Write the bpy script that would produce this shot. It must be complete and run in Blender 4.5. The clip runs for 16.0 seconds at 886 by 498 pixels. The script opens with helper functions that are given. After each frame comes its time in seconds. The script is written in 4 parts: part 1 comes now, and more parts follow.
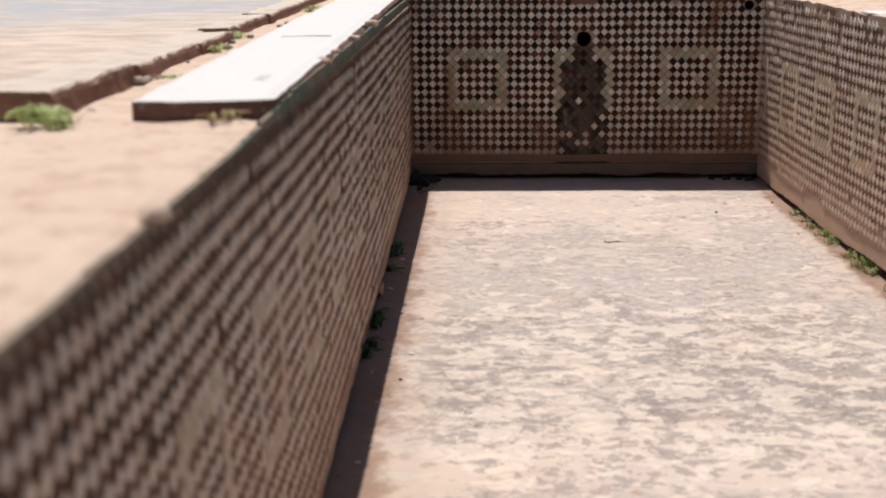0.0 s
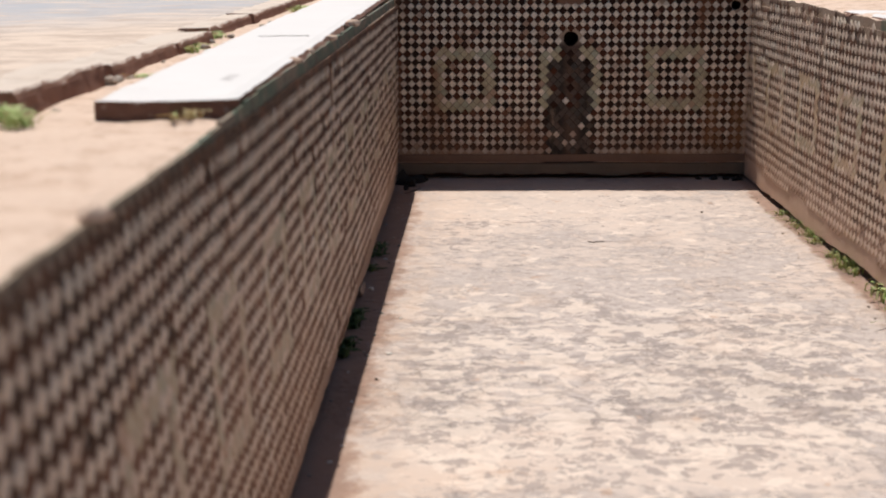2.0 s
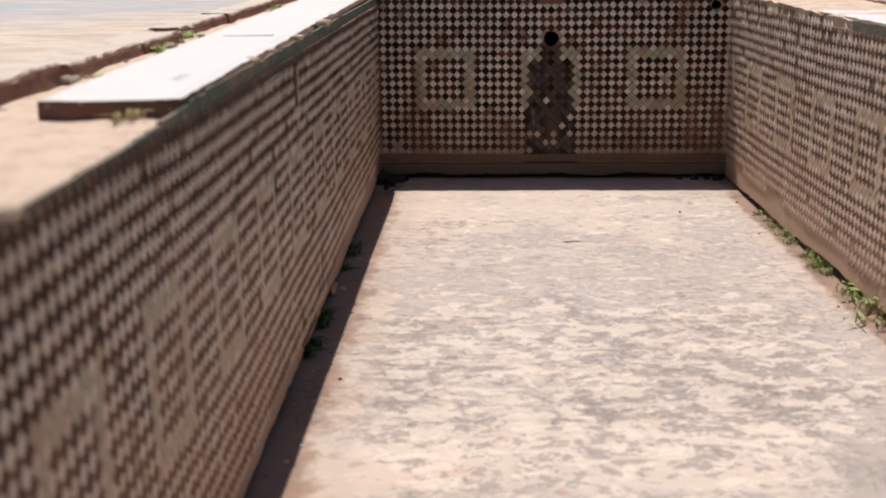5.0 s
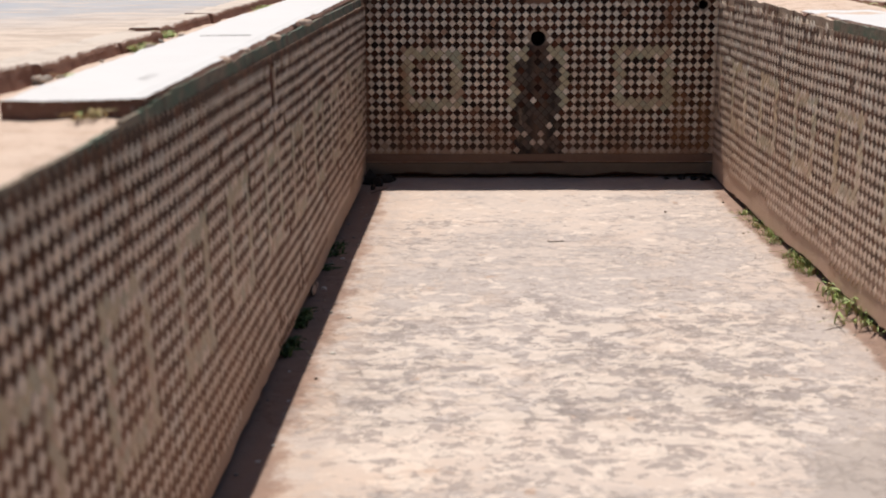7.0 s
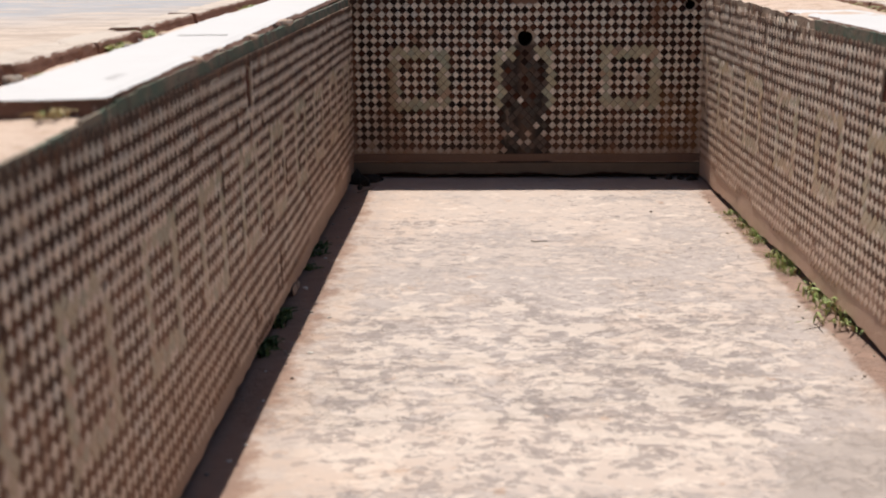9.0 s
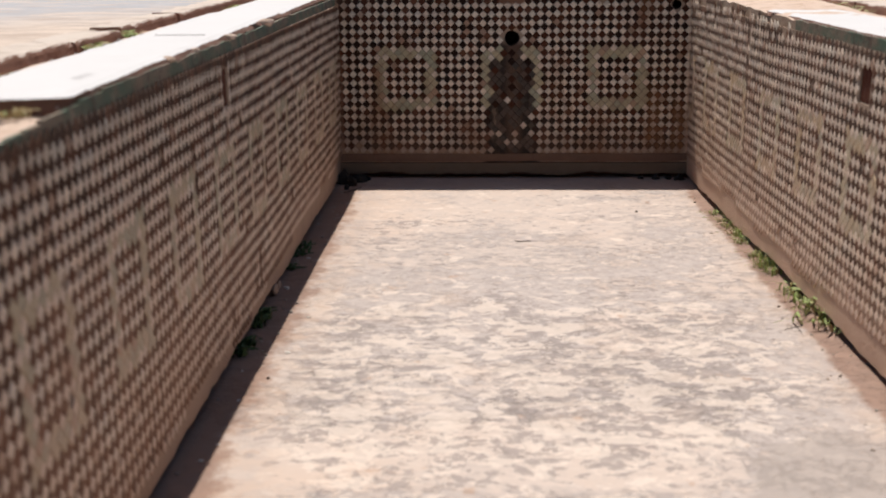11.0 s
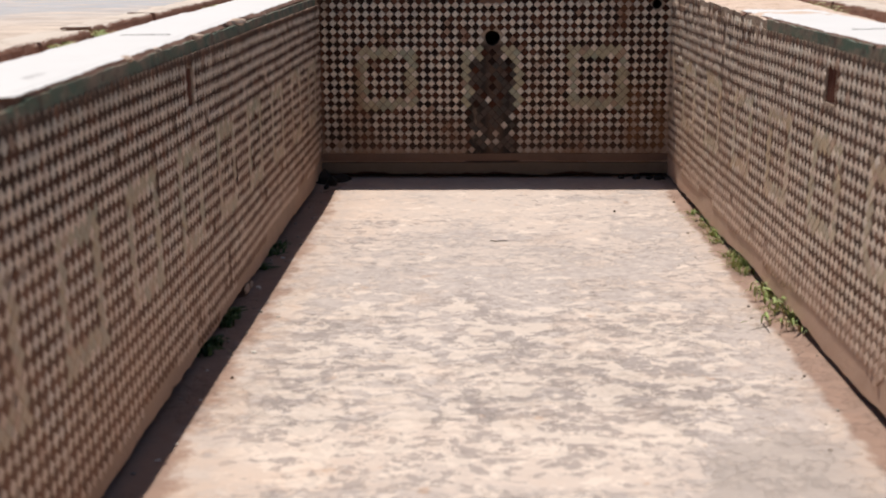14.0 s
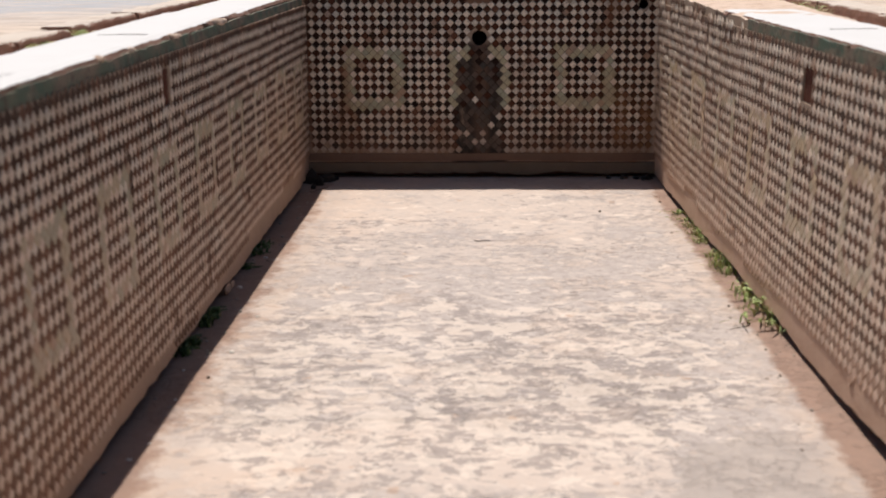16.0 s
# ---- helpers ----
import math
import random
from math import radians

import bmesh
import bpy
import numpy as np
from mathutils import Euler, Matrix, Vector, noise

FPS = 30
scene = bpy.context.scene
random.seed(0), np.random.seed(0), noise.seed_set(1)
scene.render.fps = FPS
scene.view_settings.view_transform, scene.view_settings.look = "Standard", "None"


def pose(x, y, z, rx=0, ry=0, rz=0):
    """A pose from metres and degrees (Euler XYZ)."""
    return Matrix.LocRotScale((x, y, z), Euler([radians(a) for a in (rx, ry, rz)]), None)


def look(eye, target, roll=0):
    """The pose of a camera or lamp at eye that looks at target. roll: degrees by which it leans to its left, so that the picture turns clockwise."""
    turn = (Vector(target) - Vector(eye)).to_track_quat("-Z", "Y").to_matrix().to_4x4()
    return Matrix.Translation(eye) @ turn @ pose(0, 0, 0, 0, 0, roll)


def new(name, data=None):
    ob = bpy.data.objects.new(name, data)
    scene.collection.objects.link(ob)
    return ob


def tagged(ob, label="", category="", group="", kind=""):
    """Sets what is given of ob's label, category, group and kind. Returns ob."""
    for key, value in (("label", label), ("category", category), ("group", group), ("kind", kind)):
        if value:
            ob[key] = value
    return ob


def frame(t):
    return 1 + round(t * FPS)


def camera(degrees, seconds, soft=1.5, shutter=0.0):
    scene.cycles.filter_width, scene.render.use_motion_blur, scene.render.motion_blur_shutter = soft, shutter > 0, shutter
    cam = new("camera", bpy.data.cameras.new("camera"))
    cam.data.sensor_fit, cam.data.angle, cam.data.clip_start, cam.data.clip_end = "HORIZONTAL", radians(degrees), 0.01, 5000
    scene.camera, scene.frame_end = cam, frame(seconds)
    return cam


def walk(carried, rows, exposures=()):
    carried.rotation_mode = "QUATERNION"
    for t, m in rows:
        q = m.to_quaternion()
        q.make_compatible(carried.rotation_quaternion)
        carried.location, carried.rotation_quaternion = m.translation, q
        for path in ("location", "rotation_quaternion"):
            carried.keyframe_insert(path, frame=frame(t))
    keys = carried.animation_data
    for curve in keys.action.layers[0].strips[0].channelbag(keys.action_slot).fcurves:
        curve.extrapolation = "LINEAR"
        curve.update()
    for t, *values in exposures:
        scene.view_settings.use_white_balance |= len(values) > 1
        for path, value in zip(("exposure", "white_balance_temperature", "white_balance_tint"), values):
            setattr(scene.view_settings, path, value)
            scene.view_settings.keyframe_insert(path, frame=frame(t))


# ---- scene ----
import functools

cam = camera(39.2, 16.0, soft=2.0)
cam.data.dof.use_dof = True
cam.data.dof.focus_distance = 8.9
cam.data.dof.aperture_fstop = 2.3
PATH = [
    (t, 0.05367 * t, 0.00136 * t, 1.8287 - 0.00057 * t,
     75.97 - 0.0019 * t, -0.454 - 0.0005 * t, 1.646 + 0.0281 * t)
    for t in (0, 2, 4, 6, 8, 10, 12, 14, 16)
]


def eye_pose(x, y, z, rx, roll, yaw):
    """Level the camera at yaw, tip it to rx, then roll it about its own axis."""
    return pose(x, y, z, 0, 0, yaw) @ pose(0, 0, 0, rx, 0, 0) @ pose(0, 0, 0, 0, 0, roll)


walk(cam, [(t, eye_pose(*row)) for t, *row in PATH], exposures=[(0.0, 0.0), (16.0, 0.0)])

# ---- light ----
SUN_FROM = Vector((-0.146, 0.425, 1.40)).normalized()
SUN_STRENGTH, SKY_STRENGTH = 4.95, 0.069
world = bpy.data.worlds.new("sky")
scene.world = world
world.use_nodes = True
wn = world.node_tree
sky = wn.nodes.new("ShaderNodeTexSky")
sky.sky_type, sky.sun_disc = "NISHITA", False
sky.sun_elevation = math.asin(SUN_FROM.z)
sky.sun_rotation = math.atan2(SUN_FROM.x, SUN_FROM.y)
wn.links.new(sky.outputs[0], wn.nodes["Background"].inputs[0])
wn.nodes["Background"].inputs[1].default_value = SKY_STRENGTH
sun_data = bpy.data.lights.new("sun", "SUN")
sun_data.energy, sun_data.angle, sun_data.color = SUN_STRENGTH, radians(0.55), (1.0, 0.955, 0.89)
sun = new("sun", sun_data)
sun.matrix_world = look((0, 0, 20), Vector((0, 0, 20)) - SUN_FROM)


# ---- materials ----
class Nodes:
    """Short hand for a node material."""

    def __init__(self, name, roughness=0.85, specular=0.25):
        self.mat = bpy.data.materials.new(name)
        self.mat.use_nodes = True
        self.tree = self.mat.node_tree
        self.bsdf = self.tree.nodes["Principled BSDF"]
        self.bsdf.inputs["Roughness"].default_value = roughness
        self.bsdf.inputs["Specular IOR Level"].default_value = specular
        self.pos = self.tree.nodes.new("ShaderNodeNewGeometry").outputs["Position"]

    def put(self, socket, value):
        if isinstance(value, bpy.types.NodeSocket):
            self.tree.links.new(value, socket)
        elif value is not None:
            socket.default_value = value

    def noise(self, scale, detail=5.0, rough=0.6, stretch=None, shift=0.0, distort=0.0):
        vec = self.pos
        if stretch or shift:
            m = self.tree.nodes.new("ShaderNodeMapping")
            m.inputs["Scale"].default_value = stretch or (1, 1, 1)
            m.inputs["Location"].default_value = (shift, shift * 1.7, shift * 0.6)
            self.put(m.inputs["Vector"], self.pos)
            vec = m.outputs[0]
        n = self.tree.nodes.new("ShaderNodeTexNoise")
        self.put(n.inputs["Vector"], vec)
        n.inputs["Scale"].default_value = scale
        n.inputs["Detail"].default_value = detail
        n.inputs["Roughness"].default_value = rough
        n.inputs["Distortion"].default_value = distort
        return n.outputs["Fac"]

    def ramp(self, fac, low, high, a=0.0, b=1.0, clamp=True):
        n = self.tree.nodes.new("ShaderNodeMapRange")
        n.interpolation_type = "SMOOTHSTEP"
        self.put(n.inputs[0], fac)
        for k, v in enumerate((low, high, a, b)):
            n.inputs[k + 1].default_value = v
        return n.outputs[0]

    def math(self, op, a, b=None):
        n = self.tree.nodes.new("ShaderNodeMath")
        n.operation = op
        self.put(n.inputs[0], a)
        self.put(n.inputs[1], b)
        return n.outputs[0]

    def axis(self, k):
        n = self.tree.nodes.new("ShaderNodeSeparateXYZ")
        self.put(n.inputs[0], self.pos)
        return n.outputs[k]

    def mix(self, fac, a, b, blend="MIX"):
        n = self.tree.nodes.new("ShaderNodeMix")
        n.data_type, n.blend_type = "RGBA", blend
        self.put(n.inputs[0], fac)
        self.put(n.inputs[6], (*a, 1) if isinstance(a, tuple) else a)
        self.put(n.inputs[7], (*b, 1) if isinstance(b, tuple) else b)
        return n.outputs[2]

    def near(self, k, centre, half, soft):
        """1 within half of centre along axis k, falling to 0 over soft."""
        d = self.math("ABSOLUTE", self.math("SUBTRACT", self.axis(k), centre))
        return self.ramp(d, half, half + soft, 1.0, 0.0)

    def chance(self):
        """A random number for each piece, whether an object of its own or an island of a mesh."""
        a = self.tree.nodes.new("ShaderNodeObjectInfo").outputs["Random"]
        b = self.tree.nodes.new("ShaderNodeNewGeometry").outputs["Random Per Island"]
        return self.math("FRACT", self.math("ADD", a, b))

    def bump(self, height, strength=0.4, distance=0.01):
        n = self.tree.nodes.new("ShaderNodeBump")
        n.inputs["Strength"].default_value, n.inputs["Distance"].default_value = strength, distance
        self.put(n.inputs["Height"], height)
        self.put(self.bsdf.inputs["Normal"], n.outputs[0])

    def done(self, colour):
        self.put(self.bsdf.inputs["Base Color"], (*colour, 1) if isinstance(colour, tuple) else colour)
        return self.mat


def mud(n, colour, amount=0.75):
    """Red mud that splashed up from the floor, in uneven runs, and a rust run at one corner."""
    # splashed mud, its colour lightened to stand in for light off the floor
    low = n.ramp(n.math("ADD", n.axis(2), n.math("MULTIPLY", n.noise(3.0, 4, 0.65, (1, 1, 0.4)), -0.9)), -0.48, 0.10, amount, 0.0)
    colour = n.mix(low, colour, (0.55, 0.365, 0.265))
    patch = n.ramp(n.noise(2.3, 5, 0.7, (1, 1, 0.6), 7.3), 0.54, 0.76, 0.0, amount * 0.8)
    colour = n.mix(patch, colour, (0.25, 0.13, 0.075))
    rust = n.math("MULTIPLY", n.near(0, 1.92, 0.08, 0.30), n.near(1, 9.45, 0.03, 0.05))
    rust = n.math("MULTIPLY", rust, n.ramp(n.axis(2), 0.95, 0.4, 0.0, 1.0))
    rust = n.math("MULTIPLY", rust, n.ramp(n.noise(6, 5, 0.65, (1, 1, 0.35), 2.0), 0.40, 0.62, 0.0, 0.75))
    colour = n.mix(rust, colour, (0.25, 0.115, 0.05))
    end = n.math("MULTIPLY", n.near(1, 9.45, 0.03, 0.05), n.ramp(n.math("ADD", n.axis(2), n.math("MULTIPLY", n.noise(4.0, 5, 0.65, None, 21.0), -0.8)), -0.22, 0.22, amount * 1.1, 0.0))
    colour = n.mix(end, colour, (0.22, 0.125, 0.085))
    # brown runs down the end wall
    run = n.math("MULTIPLY", n.near(1, 9.45, 0.03, 0.05), n.ramp(n.noise(3.4, 6, 0.7, (1, 1, 0.35), 33.0), 0.50, 0.66, 0.0, amount * 1.3))
    colour = n.mix(run, colour, (0.23, 0.105, 0.05))
    # rust below the wall head, and bare red mortar over the spout
    drip = n.math("MULTIPLY", n.near(0, 1.80, 0.025, 0.05), n.math("MULTIPLY", n.near(1, 9.45, 0.03, 0.05), n.ramp(n.axis(2), 1.22, 1.34, 0.0, 0.5)))
    colour = n.mix(drip, colour, (0.20, 0.085, 0.04))
    bare = n.math("MULTIPLY", n.near(0, 0.79, 0.09, 0.02), n.math("MULTIPLY", n.near(1, 9.45, 0.03, 0.05), n.ramp(n.axis(2), 1.335, 1.35, 0.0, 0.75)))
    return n.mix(bare, colour, (0.17, 0.06, 0.03))


def tile_material(name, tones, worn, roughness, worn_share, dirt, gloss=0.4, ochre=0.0, dusty=0.14, dust_tone=(0.50, 0.325, 0.22)):
    """Glazed tile: each piece with a tone of its own, some with the glaze lost, all with grime."""
    n = Nodes(name, roughness, gloss)
    c = n.chance()
    colour = n.mix(c, tones[0], tones[1])
    other = n.math("FRACT", n.math("MULTIPLY", c, 37.7))
    colour = n.mix(n.ramp(other, 0.45, 0.9, 0.0, 0.9), colour, tones[2])
    if ochre:
        patch = n.math("MULTIPLY", n.ramp(n.axis(0), 2.10, 2.14), n.ramp(n.noise(3.1, 2, 0.5, None, 3.7), 0.47, 0.56, 0.0, ochre))
        colour = n.mix(patch, colour, (0.56, 0.32, 0.12))
    lost = n.ramp(n.math("FRACT", n.math("MULTIPLY", c, 91.3)), 1.0 - worn_share, 1.0 - worn_share + 0.02)
    colour = n.mix(lost, colour, worn)
    grime = n.ramp(n.noise(45, 4, 0.7), 0.42, 0.72, 0.0, dirt)
    colour = n.mix(grime, colour, (0.17, 0.12, 0.09))
    colour = mud(n, colour, dirt)
    side = n.ramp(n.math("ABSOLUTE", n.math("SUBTRACT", n.axis(0), 0.82)), 1.29, 1.31)
    dust = n.math("MULTIPLY", side, n.ramp(n.noise(2.6, 5, 0.7, (1, 1, 0.7), 9.0), 0.26, 0.64, 0.06 + dusty * 0.3, dirt + dusty))
    dust = n.math("MULTIPLY", dust, n.ramp(n.math("ADD", n.axis(2), n.math("MULTIPLY", n.noise(1.7, 4, 0.6, None, 13.0), 0.8)), 0.9, 1.5, 1.0, 0.4))
    dust = n.math("MULTIPLY", dust, n.math("SUBTRACT", 1.0, n.math("MULTIPLY", n.ramp(n.axis(0), 2.0, 2.1), n.math("MULTIPLY", n.ramp(n.axis(2), 0.3, 0.9, 0.5, 1.0), n.ramp(n.axis(1), 4.8, 7.6, 0.62, 0.05)))))
    colour = n.mix(dust, colour, dust_tone)
    # unevenly darker towards the coping of the shaded wall
    dark_head = n.math("ADD", n.axis(2), n.math("MULTIPLY", n.noise(3.5, 6, 0.7, (1, 1, 0.5), 47.0), 0.4))
    dark_head = n.math("MULTIPLY", n.ramp(n.axis(0), -0.3, -0.1, 1.0, 0.0), n.ramp(dark_head, 1.36, 1.60, 0.0, 0.45))
    colour = n.mix(n.math("MULTIPLY", dark_head, n.ramp(n.axis(1), 5.0, 7.5, 1.0, 0.35)), colour, (0.085, 0.060, 0.048))
    # mud splashed over the lowest rows of the side walls
    splash = n.math("ADD", n.axis(2), n.math("MULTIPLY", n.noise(3.2, 6, 0.7, (1, 1, 0.6), 29.0), -0.45))
    splash = n.math("MULTIPLY", side, n.ramp(splash, -0.10, 0.18, 0.62, 0.0))
    splash = n.math("MULTIPLY", splash, n.math("MAXIMUM", n.ramp(n.axis(0), 0.0, 1.0), n.ramp(n.axis(1), 5.5, 8.0, 0.15, 0.9)))
    colour = n.mix(splash, colour, (0.53, 0.355, 0.265))
    # the shaded wall's near end is tinted reddish, standing for warm bounce light
    warm_near = n.math("MULTIPLY", n.ramp(n.axis(0), -0.3, -0.1, 1.0, 0.0), n.ramp(n.axis(1), 3.4, 6.0, 1.0, 0.0))
    warm_near = n.math("MULTIPLY", warm_near, n.ramp(n.noise(5.0, 6, 0.7, None, 19.0), 0.30, 0.66, dusty * 0.2, dusty * 0.65 + 0.04))
    warm_near = n.math("MULTIPLY", warm_near, n.ramp(n.math("ADD", n.axis(2), n.math("MULTIPLY", n.noise(2.2, 4, 0.6, None, 23.0), 0.5)), 1.0, 1.4, 1.0, 0.12))
    colour = n.mix(warm_near, colour, (0.48, 0.275, 0.175))
    # pale dust on the right wall, with the grazing sun's brightness painted in
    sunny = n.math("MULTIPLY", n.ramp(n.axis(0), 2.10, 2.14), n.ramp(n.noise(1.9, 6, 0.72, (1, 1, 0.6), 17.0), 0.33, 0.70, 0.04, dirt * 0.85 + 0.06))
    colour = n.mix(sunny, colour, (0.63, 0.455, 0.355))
    n.bump(n.noise(160, 3), 0.25, 0.002)
    return n.done(colour)


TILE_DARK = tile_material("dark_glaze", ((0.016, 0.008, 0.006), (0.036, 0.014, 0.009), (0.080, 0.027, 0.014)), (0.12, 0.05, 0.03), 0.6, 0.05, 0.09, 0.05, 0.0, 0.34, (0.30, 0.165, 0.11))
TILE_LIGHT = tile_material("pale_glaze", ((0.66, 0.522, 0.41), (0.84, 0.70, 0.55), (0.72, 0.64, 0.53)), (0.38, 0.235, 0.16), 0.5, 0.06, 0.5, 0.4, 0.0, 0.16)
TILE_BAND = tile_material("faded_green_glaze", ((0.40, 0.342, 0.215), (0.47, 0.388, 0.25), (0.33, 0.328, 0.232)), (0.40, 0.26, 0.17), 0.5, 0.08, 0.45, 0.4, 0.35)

TILE_SOOT = tile_material("soot_stained_tile", ((0.075, 0.049, 0.037), (0.040, 0.033, 0.027), (0.095, 0.060, 0.044)), (0.06, 0.042, 0.03), 0.7, 0.1, 0.06)


def green_border():
    n = Nodes("dull_green_glaze", 0.6, 0.3)
    colour = n.mix(n.chance(), (0.050, 0.105, 0.072), (0.105, 0.130, 0.085))
    # glaze worn to the clay in long patches, and mortar smeared over it
    worn = n.noise(6, 7, 0.72, (1, 1, 1.6))
    colour = n.mix(n.ramp(worn, 0.42, 0.58, 0.10, 0.95), colour, (0.215, 0.160, 0.112))
    colour = n.mix(n.ramp(n.noise(9, 7, 0.74, None, 14.0), 0.52, 0.64, 0.0, 0.85), colour, (0.085, 0.045, 0.033))
    colour = n.mix(n.ramp(n.noise(13, 6, 0.72, None, 8.0), 0.58, 0.68, 0.0, 0.8), colour, (0.36, 0.285, 0.215))
    near = n.math("MULTIPLY", n.ramp(n.axis(1), 2.6, 3.1, 0.75, 0.0), n.ramp(n.axis(0), 0.0, 0.5, 1.0, 0.0))
    colour = n.mix(near, colour, (0.26, 0.19, 0.135))
    n.bump(n.noise(60, 4), 0.5, 0.005)
    return n.done(colour)


def wall_plaster():
    n = Nodes("wall_mortar", 0.95, 0.1)
    colour = n.mix(n.noise(5, 6, 0.65), (0.41, 0.305, 0.23), (0.30, 0.21, 0.155))
    colour = n.mix(n.ramp(n.noise(28, 4), 0.5, 0.75, 0.0, 0.5), colour, (0.36, 0.29, 0.23))
    colour = mud(n, colour, 0.45)
    # right wall's foot mortar painted paler, making up for grazing sun
    foot = n.math("MULTIPLY", n.ramp(n.axis(0), 2.06, 2.12), n.ramp(n.math("ADD", n.axis(2), n.math("MULTIPLY", n.noise(4, 6, 0.7, None, 37.0), -0.3)), 0.0, 0.30, 0.8, 0.0))
    colour = n.mix(foot, colour, n.mix(n.noise(9, 6, 0.7, None, 43.0), (0.62, 0.43, 0.325), (0.47, 0.315, 0.235)))
    # soot-dark run below the water spout, with a paler core
    run = n.math("MULTIPLY", n.near(0, 0.80, 0.165, 0.08), n.near(1, 9.45, 0.04, 0.05))
    run = n.math("MULTIPLY", run, n.near(2, 0.55, 0.47, 0.08))
    run = n.math("MULTIPLY", run, n.ramp(n.noise(7, 4, 0.6, (1, 1, 0.4), 3.0), 0.2, 0.42))
    core = n.near(0, 0.815, 0.02, 0.07)
    colour = n.mix(run, colour, n.mix(core, (0.042, 0.033, 0.027), (0.105, 0.066, 0.048)))
    n.bump(n.noise(40, 6, 0.7), 0.7, 0.012)
    return n.done(colour)


def earth():
    n = Nodes("red_earth_core", 0.95, 0.1)
    colour = n.mix(n.noise(12, 6, 0.7), (0.11, 0.048, 0.03), (0.05, 0.025, 0.018))
    n.bump(n.noise(35, 6, 0.7), 0.9, 0.02)
    return n.done(colour)


def floor_plaster():
    n = Nodes("worn_floor_plaster", 0.9, 0.2)
    add = lambda *v: functools.reduce(lambda a, b: n.math("ADD", a, b), v)
    mul = lambda a, b: n.math("MULTIPLY", a, b)
    area = lambda x, rx, sx, y, ry, sy: mul(n.near(0, x, rx, sx), n.near(1, y, ry, sy))
    # sandy lime plaster, warmer in broad clouds
    base = n.mix(n.noise(1.1, 4, 0.6), (0.565, 0.455, 0.386), (0.535, 0.445, 0.392))
    base = n.mix(n.ramp(n.noise(2.0, 5, 0.65, None, 4.0), 0.50, 0.72, 0.0, 0.5), base, (0.565, 0.425, 0.335))
    base = n.mix(n.ramp(n.noise(14, 7, 0.72, None, 27.0), 0.50, 0.64, 0.0, 0.4), base, (0.53, 0.43, 0.37))
    tan = add(area(-0.25, 0.15, 0.35, 8.3, 0.5, 0.8), area(-0.15, 0.25, 0.35, 3.75, 0.2, 0.3), mul(area(1.6, 0.2, 0.35, 6.2, 0.25, 0.4), 0.5))
    base = n.mix(mul(tan, 0.45), base, (0.56, 0.42, 0.335))
    # grey cement skin: a thin worn film, and crisp ragged islands where it is whole
    broad = n.noise(0.9, 3, 0.55, None, 11.0)
    mid = n.noise(4.6, 8, 0.68, (0.8, 1, 1), 5.0, 0.6)
    fine = n.noise(19, 8, 0.72, (0.8, 1, 1), 15.0, 0.4)
    zone = mul(area(0.80, 0.60, 0.6, 5.75, 0.75, 0.7), 0.125)
    zone = add(zone, mul(area(0.72, 0.20, 0.25, 5.92, 0.06, 0.14), 0.30), mul(area(1.75, 0.2, 0.35, 5.2, 0.35, 0.4), 0.10))
    zone = add(zone, mul(area(0.9, 0.8, 0.5, 7.2, 0.35, 0.5), 0.06), mul(area(1.1, 0.9, 0.4, 3.55, 0.2, 0.25), 0.16))
    zone = n.math("SUBTRACT", zone, mul(area(0.4, 0.8, 0.4, 4.2, 0.10, 0.28), 0.22))
    zone = add(zone, mul(area(-0.35, 0.15, 0.3, 5.6, 1.2, 0.8), 0.05), mul(area(2.0, 0.25, 0.35, 6.0, 1.6, 0.8), 0.10))
    zone = n.math("SUBTRACT", zone, mul(area(1.5, 0.25, 0.35, 6.2, 0.25, 0.4), 0.08))
    zone = n.math("SUBTRACT", zone, mul(area(0.9, 1.2, 0.4, 8.8, 0.3, 0.6), 0.06))
    drift = n.math("SUBTRACT", n.noise(2.4, 6, 0.62, (0.42, 1, 1), 120.0, 0.3), 0.5)
    worn = add(mul(broad, 0.55), mul(mid, 0.80), mul(fine, 0.60), zone, mul(drift, 0.55))
    film = mul(n.ramp(worn, 0.82, 1.06, 0.0, 0.62), n.ramp(fine, 0.36, 0.58, 0.35, 1.0))
    island = n.ramp(worn, 1.050, 1.070, 0.0, 0.64)
    grey = n.mix(n.ramp(n.noise(16, 7, 0.72, None, 31.0), 0.36, 0.64), (0.345, 0.295, 0.275), (0.455, 0.392, 0.362))
    colour = n.mix(film, base, grey)
    colour = n.mix(island, colour, grey)
    # small dark flakes and pits, thickest in one stretch
    spread = add(mul(area(0.70, 0.85, 0.5, 5.10, 0.68, 0.7), 0.120), mul(n.noise(1.6, 3, 0.5, None, 61.0), 0.42))
    flake = add(n.noise(17, 6, 0.62, (0.75, 1, 1), 51.0, 0.3), spread)
    colour = n.mix(n.ramp(flake, 0.825, 0.842, 0.0, 0.70), colour, (0.275, 0.232, 0.215))
    pits = add(n.noise(34, 6, 0.66, (0.8, 1, 1), 9.0), mul(spread, 0.9))
    colour = n.mix(n.ramp(pits, 0.865, 0.885, 0.0, 0.6), colour, (0.25, 0.205, 0.185))
    # pale chalky islands
    chunk = add(n.noise(8, 8, 0.70, (0.75, 1, 1), 71.0, 0.4), mul(area(0.7, 0.9, 0.4, 5.15, 0.80, 0.7), 0.075))
    colour = n.mix(n.ramp(chunk, 0.585, 0.600, 0.0, 0.6), colour, (0.70, 0.585, 0.50))
    chalk = n.ramp(n.noise(26, 8, 0.76, (0.8, 1, 1), 1.0), 0.57, 0.63, 0.0, 0.5)
    colour = n.mix(chalk, colour, (0.67, 0.572, 0.50))
